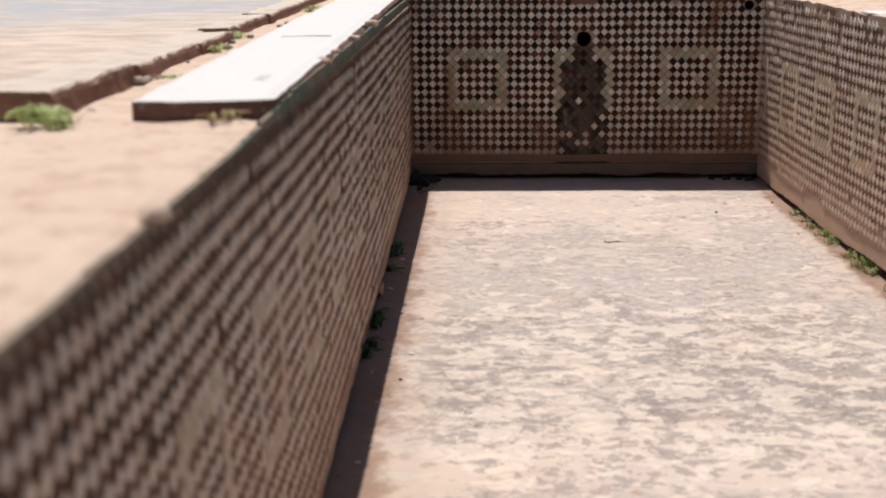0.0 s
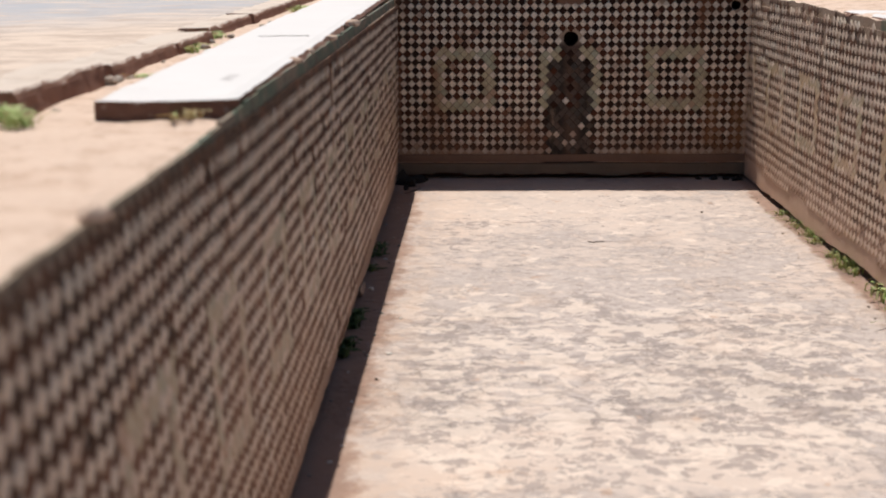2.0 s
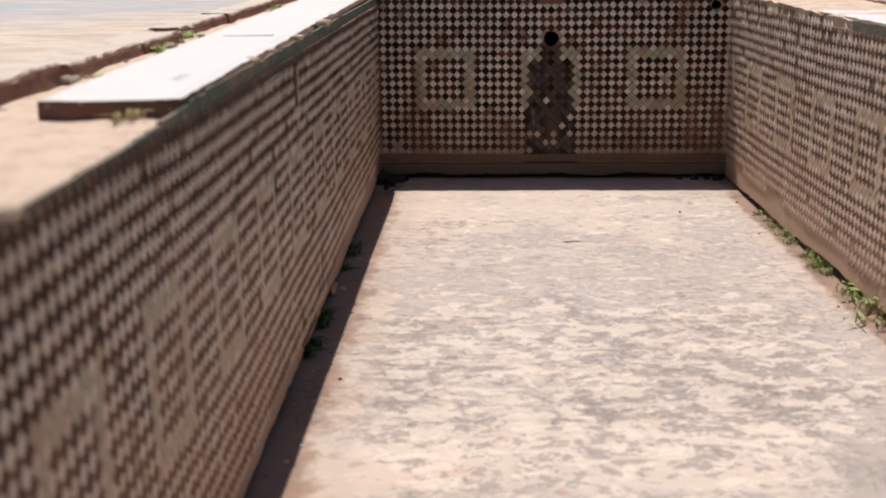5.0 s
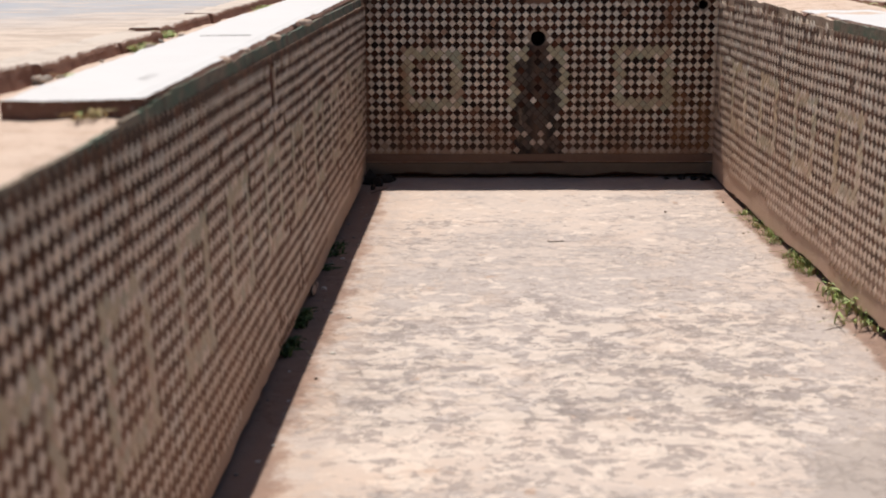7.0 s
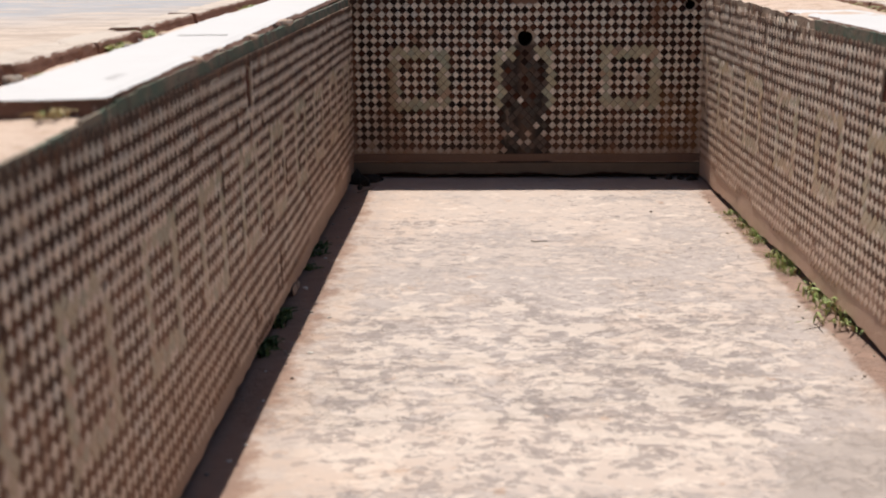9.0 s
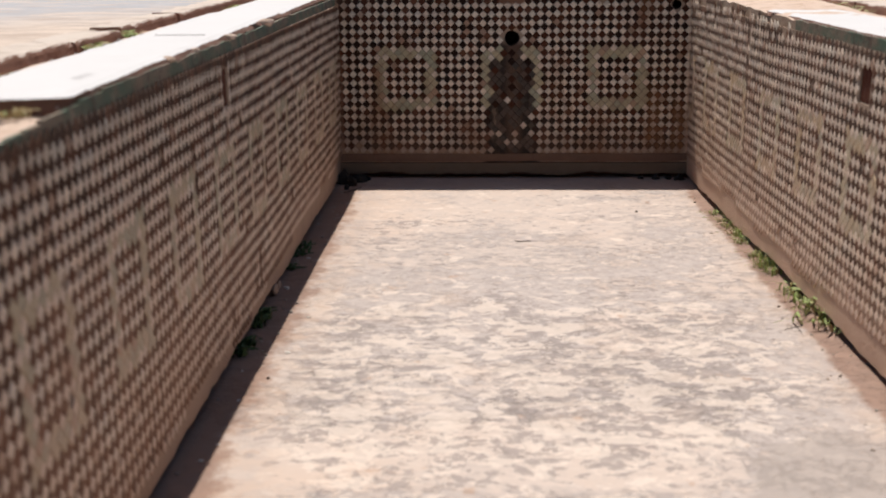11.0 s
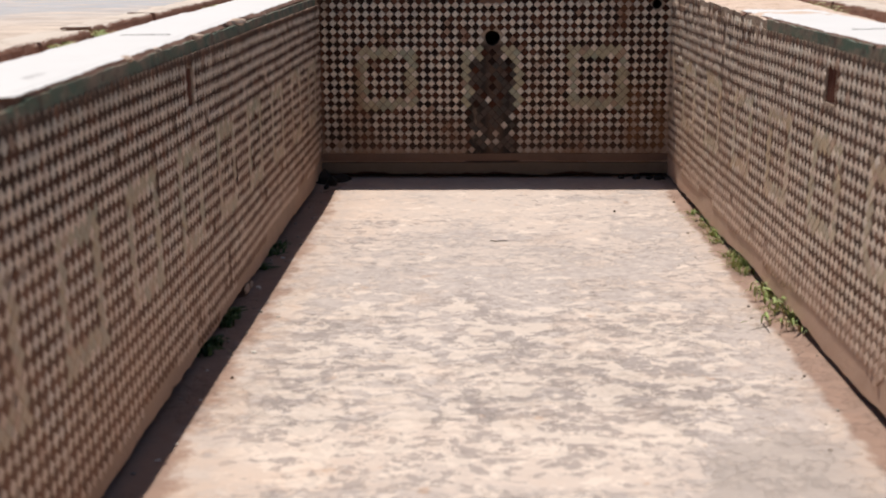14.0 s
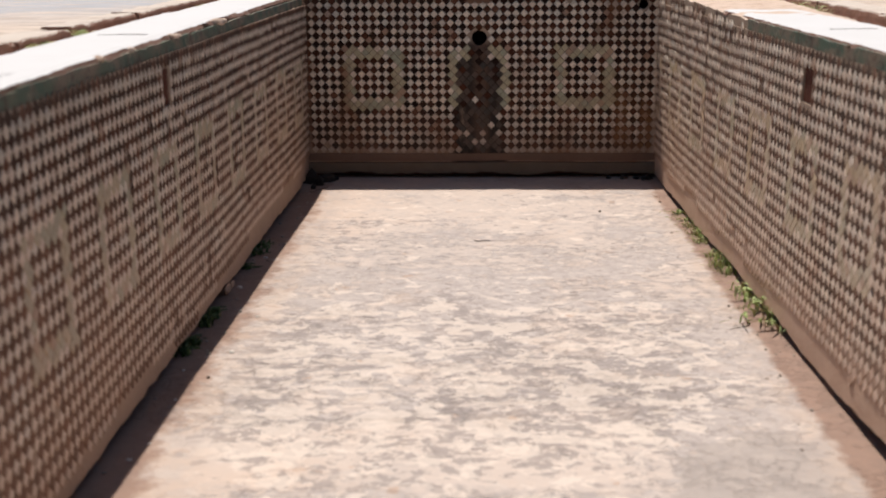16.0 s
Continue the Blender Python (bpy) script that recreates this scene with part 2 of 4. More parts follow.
    tint = n.ramp(n.noise(3.0, 6, 0.7, None, 97.0), 0.52, 0.70, 0.0, 0.3)
    colour = n.mix(tint, colour, (0.63, 0.48, 0.385))
    blotch = add(n.noise(6, 7, 0.7, None, 81.0), n.ramp(n.axis(0), -0.45, -0.05, 0.16, 0.0))
    colour = n.mix(n.ramp(blotch, 0.63, 0.68, 0.0, 0.6), colour, (0.45, 0.305, 0.225))
    # one smooth grey patch where the skin is whole, with a broken border
    whole = n.math("SUBTRACT", area(2.15, 0.25, 0.75, 3.70, 0.25, 0.95), mul(n.noise(3.2, 9, 0.70, (0.8, 1, 1), 101.0, 0.5), 0.95))
    whole = n.ramp(whole, -0.03, 0.05, 0.0, 0.80)
    colour = n.mix(whole, colour, n.mix(n.noise(11, 7, 0.72), (0.315, 0.268, 0.245), (0.425, 0.358, 0.318)))
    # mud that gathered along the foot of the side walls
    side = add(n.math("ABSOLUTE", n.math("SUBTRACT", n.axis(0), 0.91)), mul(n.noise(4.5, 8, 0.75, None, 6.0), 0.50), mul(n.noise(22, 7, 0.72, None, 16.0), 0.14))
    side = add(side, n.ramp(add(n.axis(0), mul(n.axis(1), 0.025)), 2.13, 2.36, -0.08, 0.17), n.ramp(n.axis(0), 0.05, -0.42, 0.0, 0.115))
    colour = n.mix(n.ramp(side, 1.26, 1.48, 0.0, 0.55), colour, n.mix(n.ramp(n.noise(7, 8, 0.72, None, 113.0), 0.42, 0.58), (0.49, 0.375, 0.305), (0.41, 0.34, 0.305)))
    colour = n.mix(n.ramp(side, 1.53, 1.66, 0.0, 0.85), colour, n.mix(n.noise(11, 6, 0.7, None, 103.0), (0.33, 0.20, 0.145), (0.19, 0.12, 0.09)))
    foot = n.ramp(add(n.axis(1), mul(n.noise(3.5, 6, 0.7, None, 91.0), 0.4)), 9.1, 9.35, 0.0, 0.6)
    colour = n.mix(foot, colour, (0.47, 0.325, 0.25))
    n.bump(add(mul(n.ramp(worn, 1.02, 1.09), 0.5), mid, mul(n.noise(60, 5, 0.7), 0.4)), 0.6, 0.012)
    return n.done(colour)


def marble():
    n = Nodes("sunbleached_marble", 0.6, 0.35)
    colour = n.mix(n.noise(4, 5), (0.67, 0.64, 0.625), (0.59, 0.555, 0.535))
    colour = n.mix(n.ramp(n.noise(11, 7, 0.7), 0.62, 0.75, 0.0, 0.5), colour, (0.5, 0.42, 0.37))
    spot = n.math("MULTIPLY", n.near(0, -0.675, 0.010, 0.016), n.near(1, 3.91, 0.05, 0.05))
    spot = n.math("MULTIPLY", spot, n.ramp(n.noise(38, 5, 0.7, None, 5.0), 0.36, 0.52))
    colour = n.mix(n.math("MULTIPLY", spot, 0.6), colour, (0.22, 0.19, 0.18))
    n.bump(n.noise(55, 5, 0.7), 0.3, 0.004)
    return n.done(colour)


def marble_edge():
    n = Nodes("stained_marble_edge", 0.85, 0.2)
    colour = n.mix(n.noise(14, 6, 0.7), (0.24, 0.13, 0.095), (0.10, 0.05, 0.036))
    colour = n.mix(n.ramp(n.noise(30, 5), 0.6, 0.7, 0.0, 0.6), colour, (0.45, 0.36, 0.30))
    n.bump(n.noise(40, 6, 0.7), 0.8, 0.01)
    return n.done(colour)


def sandy_bed():
    n = Nodes("sandy_mortar_bed", 0.95, 0.15)
    colour = n.mix(n.noise(2.2, 6, 0.65), (0.66, 0.51, 0.41), (0.57, 0.42, 0.33))
    colour = n.mix(n.ramp(n.noise(9, 7, 0.7), 0.48, 0.64, 0.0, 0.70), colour, (0.44, 0.30, 0.22))
    colour = n.mix(n.ramp(n.noise(30, 5, 0.7), 0.58, 0.7, 0.0, 0.5), colour, (0.76, 0.66, 0.56))
    n.bump(n.math("ADD", n.noise(26, 8, 0.7), n.noise(6, 5, 0.6)), 0.6, 0.02)
    return n.done(colour)


def paving():
    n = Nodes("worn_paving", 0.85, 0.2)
    colour = n.mix(n.noise(1.3, 6, 0.65), (0.64, 0.51, 0.41), (0.55, 0.45, 0.38))
    colour = n.mix(n.ramp(n.noise(5, 8, 0.74, (0.45, 1, 1)), 0.42, 0.60, 0.0, 0.85), colour, (0.42, 0.325, 0.265))
    colour = n.mix(n.ramp(n.noise(18, 6, 0.74, (0.4, 1, 1), 4.0), 0.54, 0.68, 0.0, 0.6), colour, (0.70, 0.60, 0.51))
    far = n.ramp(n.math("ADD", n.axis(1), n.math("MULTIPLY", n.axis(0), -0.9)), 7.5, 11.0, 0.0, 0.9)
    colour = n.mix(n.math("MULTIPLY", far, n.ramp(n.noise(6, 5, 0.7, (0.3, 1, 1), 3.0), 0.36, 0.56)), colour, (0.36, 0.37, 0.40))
    n.bump(n.noise(20, 7, 0.7), 0.5, 0.015)
    return n.done(colour)


def edge_stone():
    n = Nodes("broken_paving_edge", 0.9, 0.2)
    normal = n.tree.nodes.new("ShaderNodeNewGeometry").outputs["Normal"]
    s = n.tree.nodes.new("ShaderNodeSeparateXYZ")
    n.put(s.inputs[0], normal)
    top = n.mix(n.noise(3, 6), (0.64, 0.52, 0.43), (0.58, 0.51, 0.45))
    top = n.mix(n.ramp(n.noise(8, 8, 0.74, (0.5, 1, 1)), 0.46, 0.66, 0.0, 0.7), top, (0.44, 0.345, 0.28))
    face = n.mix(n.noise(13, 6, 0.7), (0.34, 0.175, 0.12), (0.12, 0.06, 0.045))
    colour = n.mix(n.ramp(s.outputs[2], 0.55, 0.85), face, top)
    n.bump(n.noise(30, 7, 0.7), 0.8, 0.015)
    return n.done(colour)


def stone():
    n = Nodes("rubble", 0.9, 0.2)
    c = n.chance()
    colour = n.mix(c, (0.42, 0.34, 0.27), (0.24, 0.22, 0.20))
    colour = n.mix(n.ramp(n.noise(40, 6), 0.45, 0.65, 0.0, 0.6), colour, (0.30, 0.19, 0.13))
    n.bump(n.noise(70, 5), 0.6, 0.006)
    return n.done(colour)


def leaf(name, a, b):
    n = Nodes(name, 0.6, 0.3)
    colour = n.mix(n.chance(), a, b)
    colour = n.mix(n.ramp(n.noise(60, 3), 0.55, 0.7, 0.0, 0.5), colour, (0.20, 0.19, 0.06))
    return n.done(colour)


def plain(name, a, b, scale=40.0, roughness=0.8):
    n = Nodes(name, roughness, 0.2)
    n.bump(n.noise(scale * 2, 5), 0.5, 0.004)
    return n.done(n.mix(n.noise(scale, 5, 0.7), a, b))


GREEN_BORDER, WALL_PLASTER, EARTH, FLOOR = green_border(), wall_plaster(), earth(), floor_plaster()
MARBLE, MARBLE_EDGE, BED, PAVING, EDGE, STONE = marble(), marble_edge(), sandy_bed(), paving(), edge_stone(), stone()
GRASS = leaf("fresh_grass", (0.26, 0.36, 0.095), (0.50, 0.55, 0.26))
WEED = leaf("dark_weed", (0.045, 0.085, 0.03), (0.075, 0.125, 0.045))
DRY = leaf("dry_grass", (0.52, 0.40, 0.21), (0.38, 0.29, 0.14))
CLAY = plain("dark_clay_pipe", (0.05, 0.032, 0.025), (0.025, 0.018, 0.015))


def skirting_mortar():
    n = Nodes("damp_skirting_mortar", 0.9, 0.15)
    upper = n.mix(n.noise(5, 6, 0.7), (0.24, 0.14, 0.095), (0.13, 0.08, 0.06))
    lower = n.mix(n.noise(7, 6, 0.7, None, 3.0), (0.215, 0.155, 0.112), (0.11, 0.085, 0.062))
    colour = n.mix(n.ramp(n.math("ADD", n.axis(2), n.math("MULTIPLY", n.noise(4, 5, 0.7), 0.05)), 0.155, 0.185), lower, upper)
    n.bump(n.noise(35, 6, 0.7), 0.6, 0.008)
    return n.done(colour)


SKIRT = skirting_mortar()
# colour of the added sheets that darken the wall slots
SLOT_RED = plain("slot_red_brown", (0.135, 0.040, 0.020), (0.050, 0.016, 0.009), 60.0, 0.9)
CHIP = plain("white_chip", (0.72, 0.68, 0.62), (0.5, 0.45, 0.4))
TWIG = plain("dark_twig", (0.06, 0.04, 0.03), (0.10, 0.07, 0.05))


# ---- mesh helpers ----
def mesh_of(name, verts, faces, mats, slots=None, smooth=False):
    me = bpy.data.meshes.new(name)
    me.from_pydata([tuple(v) for v in verts], [], faces)
    for m in mats:
        me.materials.append(m)
    if slots is not None:
        me.polygons.foreach_set("material_index", slots)
    if smooth:
        me.polygons.foreach_set("use_smooth", [True] * len(me.polygons))
    me.update()
    return me


def part(name, me, parent, label=""):
    ob = new(name, me)
    ob.parent = parent
    return tagged(ob, label) if label else ob


def lines(a, b, step, extra=()):
    """Grid lines from a to b about step apart, with the extra ones among them."""
    marks = sorted({a, b, *extra})
    out = []
    for p, q in zip(marks, marks[1:]):
        k = max(1, round((q - p) / step))
        out += [p + (q - p) * i / k for i in range(k)]
    return out + [b]


def shell(name, us, vs, place, depth, gone, mats, front=None):
    """A thick sheet over the grid us x vs. place(u, v, d) gives the point d behind the face; gone(u, v) leaves a cell open."""
    nu, nv = len(us), len(vs)
    verts = [place(u, v, d) for d in (0.0, depth) for u in us for v in vs]
    at = lambda i, j, k: k * nu * nv + i * nv + j
    cells = {(i, j) for i in range(nu - 1) for j in range(nv - 1)
             if not gone((us[i] + us[i + 1]) / 2, (vs[j] + vs[j + 1]) / 2)}
    faces = []
    for i, j in cells:
        faces.append((at(i, j, 0), at(i + 1, j, 0), at(i + 1, j + 1, 0), at(i, j + 1, 0)))
        faces.append((at(i, j, 1), at(i, j + 1, 1), at(i + 1, j + 1, 1), at(i + 1, j, 1)))
        for di, dj, a, b in ((-1, 0, (0, 1), (0, 0)), (1, 0, (1, 0), (1, 1)), (0, -1, (0, 0), (1, 0)), (0, 1, (1, 1), (0, 1))):
            if (i + di, j + dj) not in cells:
                p, q = (i + a[0], j + a[1]), (i + b[0], j + b[1])
                faces.append((at(*q, 0), at(*p, 0), at(*p, 1), at(*q, 1)))
    me = mesh_of(name, verts, faces, mats)
    bm = bmesh.new()
    bm.from_mesh(me)
    bmesh.ops.delete(bm, geom=[v for v in bm.verts if not v.link_faces], context="VERTS")
    bmesh.ops.recalc_face_normals(bm, faces=bm.faces)
    bm.to_mesh(me)
    bm.free()
    return me


def wob(x, y, z, size, amount, seed=0.0):
    return amount * noise.fractal(Vector((x, y, z)) / size + Vector((seed, seed * 1.3, seed * 0.7)), 1.0, 2.0, 4)


def step(u, lo, hi):
    return min(1.0, max(0.0, (u - lo) / (hi - lo)))


# ---- plan ----
FLOOR_END, FLOOR_START = 9.456, -1.6
WALL_TOP, NORTH_TOP = 1.335, 1.41
ROW = 0.064


def left_x(y, z):
    base = -0.514
    top = -0.565 + (y - 2.0) * 0.0085
    return base + (top - base) * z / 1.33


def right_x(y, z):
    base = 2.138 + 0.025 * (FLOOR_END - y)
    top = 2.130 + 0.0365 * (FLOOR_END - y)
    return base + (top - base) * z / 1.33


def left_place(u, v, d):
    return Vector((left_x(u, v) - d, u, v))


def right_place(u, v, d):
    return Vector((right_x(u, v) + d, u, v))


def north_place(u, v, d):
    return Vector((u, FLOOR_END + d, v))


def south_place(u, v, d):
    return Vector((u, FLOOR_START - d, v))


def floor_z(x, y):
    t = min(max((y - 8.5) / 0.95, 0.0), 1.0)
    return 0.024 * t * t * (3 - 2 * t) + wob(x, y, 0, 0.9, 0.006) + wob(x, y, 0, 0.12, 0.003, 3.0)


# ---- pool floor ----
def build_floor():
    xs, ys = lines(-0.9, 2.9, 0.05), lines(FLOOR_START - 0.3, FLOOR_END + 0.4, 0.06)
    verts = [(x, y, floor_z(x, y)) for x in xs for y in ys]
    n = len(ys)
    faces = [(i * n + j, (i + 1) * n + j, (i + 1) * n + j + 1, i * n + j + 1) for i in range(len(xs) - 1) for j in range(n - 1)]
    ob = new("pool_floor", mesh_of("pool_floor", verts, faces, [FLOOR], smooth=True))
    tagged(ob, "worn pinkish lime plaster floor of an empty pool", "floor", kind="structure")


build_floor()

# ---- walls: a tiled mortar skin before a core of red earth ----
SLOT_L, SLOT_R = (5.33, 5.44, 1.115, 1.28), (5.49, 5.63, 1.095, 1.265)
SPOUT, SPOUT_R, DRAIN, DRAIN_R = (0.798, 1.088), 0.056, (2.018, 1.330), 0.035


def lower_edge(u, seed, base, amount):
    return base + amount * max(0.0, noise.noise(Vector((u * 1.1, seed, 0))) + 0.2) + 0.016 * noise.noise(Vector((u * 6, seed, 4))) + 0.010 * noise.noise(Vector((u * 17, seed, 5)))


def skin_and_core(name, label, place, u0, u1, openings, seed, base, chip, WALL_TOP=WALL_TOP):
    wall = new(name)
    tagged(wall, label, "wall", kind="structure")
    gone = lambda u, v: any(a < u < b and c < v < d for a, b, c, d in openings)
    us = lines(u0, u1, 0.06, [w for o in openings for w in o[:2]])
    vs = lines(0.0, WALL_TOP, 0.07, [w for o in openings for w in o[2:]])

    def skin(u, v, d):
        low = lower_edge(u, seed, base, chip)
        v2 = low + v / 0.3 * (0.3 - low) if v < 0.3 else v
        return place(u, v2, d + wob(u, v2, seed, 0.25, 0.003))

    part("mortar_skin", shell("mortar_skin", us, vs, skin, 0.045, gone, [WALL_PLASTER]), wall)
    deep = [o for o in openings if o[3] - o[2] < 0.13]
    far = lambda u, v: any(a < u < b and c < v < d for a, b, c, d in deep)
    us2 = lines(u0 - 0.02, u1 + 0.02, 0.15, [w for o in deep for w in o[:2]])
    vs2 = lines(-0.1, WALL_TOP, 0.15, [w for o in deep for w in o[2:]])
    part("earth_core", shell("earth_core", us2, vs2, lambda u, v, d: place(u, v, d + 0.11), 0.25, far, [EARTH]), wall, "dark red rammed earth core")
    return wall


def slot_strip(wall, place, slot):
    """A dark red-brown sheet added in a wall slot to darken its inside."""
    a, c, lo, hi = slot
    us, vs = lines(a + 0.004, c - 0.004, 0.02), lines(lo + 0.004, hi - 0.004, 0.02)
    me = shell("slot_strip", us, vs, lambda u, v, d: place(u, v, 0.006 + d + wob(u, v, 0, 0.03, 0.003)), 0.02, lambda u, v: False, [SLOT_RED])
    part("slot_strip", me, wall, "dark red-brown strip added to colour a wall slot")


spout_box = (SPOUT[0] - 0.062, SPOUT[0] + 0.062, SPOUT[1] - 0.062, SPOUT[1] + 0.062)
drain_box = (DRAIN[0] - 0.040, DRAIN[0] + 0.040, DRAIN[1] - 0.040, DRAIN[1] + 0.040)
wall_left = skin_and_core("wall_left", "shaded pool wall of faded checkered diamond tiles", left_place, FLOOR_START, FLOOR_END, [SLOT_L], 1.0, 0.040, 0.05)
wall_right = skin_and_core("wall_right", "sun-grazed pool wall of faded checkered diamond tiles", right_place, FLOOR_START, FLOOR_END, [SLOT_R], 2.0, 0.035, 0.05)
wall_north = skin_and_core("wall_north", "shaded pool end wall with checkered tiles and a spout hole", north_place, left_x(FLOOR_END, 1) - 0.3, right_x(FLOOR_END, 1) + 0.3, [spout_box, drain_box], 3.0, 0.085, 0.02, NORTH_TOP)
wall_south = skin_and_core("wall_south", "plain mortar end wall of the pool", south_place, -0.9, 2.9, [], 4.0, 0.0, 0.01)


slot_strip(wall_left, left_place, SLOT_L)
slot_strip(wall_right, right_place, SLOT_R)


def round_hole(wall, centre, radius, box, name, label):
    """A clay pipe mouth: the square opening closed to a ring, and a tube that runs back into the wall."""
    n = 32
    verts, faces = [], []
    for k in range(n):
        a = 2 * math.pi * k / n
        c, s = math.cos(a), math.sin(a)
        m = 1 / max(abs(c), abs(s))
        u = min(max(centre[0] + m * c * 0.5 * (box[1] - box[0]), box[0]), box[1])
        v = min(max(centre[1] + m * s * 0.5 * (box[3] - box[2]), box[2]), box[3])
        r = radius * (1 + 0.03 * math.sin(3 * a + 1))
        verts += [north_place(u, v, 0.0), north_place(centre[0] + r * c, centre[1] + r * s, 0.004),
                  north_place(centre[0] + r * c * 0.97, centre[1] + r * s * 0.97, 0.33)]
    for k in range(n):
        a, b = 3 * k, 3 * ((k + 1) % n)
        faces += [(a, b, b + 1, a + 1), (a + 1, b + 1, b + 2, a + 2)]
    faces.append([3 * k + 2 for k in range(n)])
    slots = [0, 1] * n + [1]
    part(name, mesh_of(name, verts, faces, [WALL_PLASTER, CLAY], slots), wall, label)


round_hole(wall_north, SPOUT, SPOUT_R, spout_box, "spout_hole", "round dark mouth of a clay water pipe")
round_hole(wall_north, DRAIN, DRAIN_R, drain_box, "drain_hole", "small dark pipe mouth")

# plain skirting ledge at the foot of the end wall
def build_ledge():
    us = lines(left_x(9.4, 0.1), right_x(9.4, 0.1), 0.025)
    vs = [0.062, 0.10, 0.13, 0.142, 0.150, 0.158, 0.19, 0.212]
    def place(u, v, d):
        out = 0.016 if v < 0.145 else 0.010
        if 0.145 < v < 0.155:
            out = -0.014
        low = 0.022 * noise.noise(Vector((u * 3.1, 8, 0))) + 0.010 * noise.noise(Vector((u * 14, 8, 0))) if v < 0.09 else 0.006 * noise.noise(Vector((u * 1.4, 2, 0)))
        return Vector((u, FLOOR_END - (out if d == 0 else -0.03) + wob(u, v, 0, 0.2, 0.003), v + low))
    part("skirting", shell("skirting", us, vs, place, 1.0, lambda u, v: False, [SKIRT]), wall_north, "brown mortar skirting with a long crack")


build_ledge()


# ---- coping, bed and ground ----
def build_ground():
    """One sheet to the horizon with the pool cut out of it."""
    x0, x1, y0, y1, far = left_x(4, 1.3) - 0.30, right_x(4, 1.3) + 0.30, FLOOR_START - 0.3, FLOOR_END + 0.3, 400.0
    xs = [-far, -40, -8] + lines(-4.0, x0, 0.12) + lines(x1, 6.0, 0.12) + [12, 40, far]
    ys = [-far, -40, -10] + [y0] + lines(y0 + 0.3, y1 - 0.3, 0.12) + [y1] + lines(y1 + 0.3, 16.0, 0.3) + [30, 80, far]
    nx, ny = len(xs), len(ys)
    def h(x, y):
        lo = 1.333 if x < 0.8 else 1.305
        if x0 - 0.01 <= x <= x1 + 0.01:
            lo = 1.325
        return lo + (wob(x, y, 0, 0.3, 0.010, 5.0) if abs(x) < 7 and abs(y) < 17 else 0.0)
    verts = [(x, y, h(x, y)) for x in xs for y in ys]
    faces = []
    for i in range(nx - 1):
        for j in range(ny - 1):
            cx, cy = (xs[i] + xs[i + 1]) / 2, (ys[j] + ys[j + 1]) / 2
            if not (x0 < cx < x1 and y0 < cy < y1):
                faces.append((i * ny + j, (i + 1) * ny + j, (i + 1) * ny + j + 1, i * ny + j + 1))
    ob = new("ground", mesh_of("ground", verts, faces, [BED], smooth=True))
    tagged(ob, "sandy reddish ground around the pool", "ground", kind="structure")


build_ground()


def bed_strip(name, place, u0, u1, width, top, seed, lift=lambda u: 0.0):
    """The rough mortar bed on a wall's head, on which the coping slabs lay."""
    us, ws = lines(u0, u1, 0.05), lines(0.0, width, 0.05)
    nw = len(ws)
    verts, faces = [], []
    for u in us:
        for k, w in enumerate(ws):
            p = place(u, WALL_TOP, 0.0)
            q = place(u, WALL_TOP, 1.0)
            d = (q - p).normalized()
            z = top + lift(u) + wob(u, w, seed, 0.22, 0.012, seed) + wob(u, w, seed, 0.05, 0.004, seed)
            edge = 0.010 * noise.noise(Vector((u * 6, seed, 1))) if k == 0 else 0.0
            pt = p + d * (w + abs(edge) + 0.006)
            verts.append((pt.x, pt.y, z if 0 < k < nw - 1 else z - 0.012))
    n = len(verts)
    verts += [(v[0], v[1], top - 0.03) for v in verts]
    for i in range(len(us) - 1):
        for k in range(nw - 1):
            a = i * nw + k
            faces.append((a, a + 1, a + nw + 1, a + nw))
        for k in (0, nw - 1):
            a = i * nw + k
            faces.append((a, a + nw, a + nw + n, a + n))
    rows = [0] * (nw - 1) + [1, 1]
    ob = new(name, mesh_of(name, verts, faces, [BED, WALL_PLASTER], rows * (len(us) - 1)))
    return ob


tagged(bed_strip("trim_bed_left", left_place, FLOOR_START, FLOOR_END, 0.62, 1.345, 1.5, lambda u: 0.013 * min(1.0, max(0.0, (3.3 - u) / 0.3))), "rough sandy mortar bed on the wall head", "mortar bed", kind="structure")
tagged(bed_strip("trim_bed_right", right_place, FLOOR_START, FLOOR_END, 0.56, 1.345, 2.5, lambda u: 0.054 * step(u, 6.35, 6.75) + 0.018 * step(u, 7.31, 7.9)), "rough sandy mortar bed on the wall head", "mortar bed", kind="structure")
tagged(bed_strip("trim_bed_north", north_place, left_x(9.4, 1.3), right_x(9.4, 1.3), 0.45, NORTH_TOP + 0.012, 3.5), "rough sandy mortar bed on the end wall head", "mortar bed", kind="structure")

tagged(bed_strip("trim_bed_south", south_place, -0.9, 2.9, 0.45, 1.345, 4.5), "rough sandy mortar bed on the end wall head", "mortar bed", kind="structure")


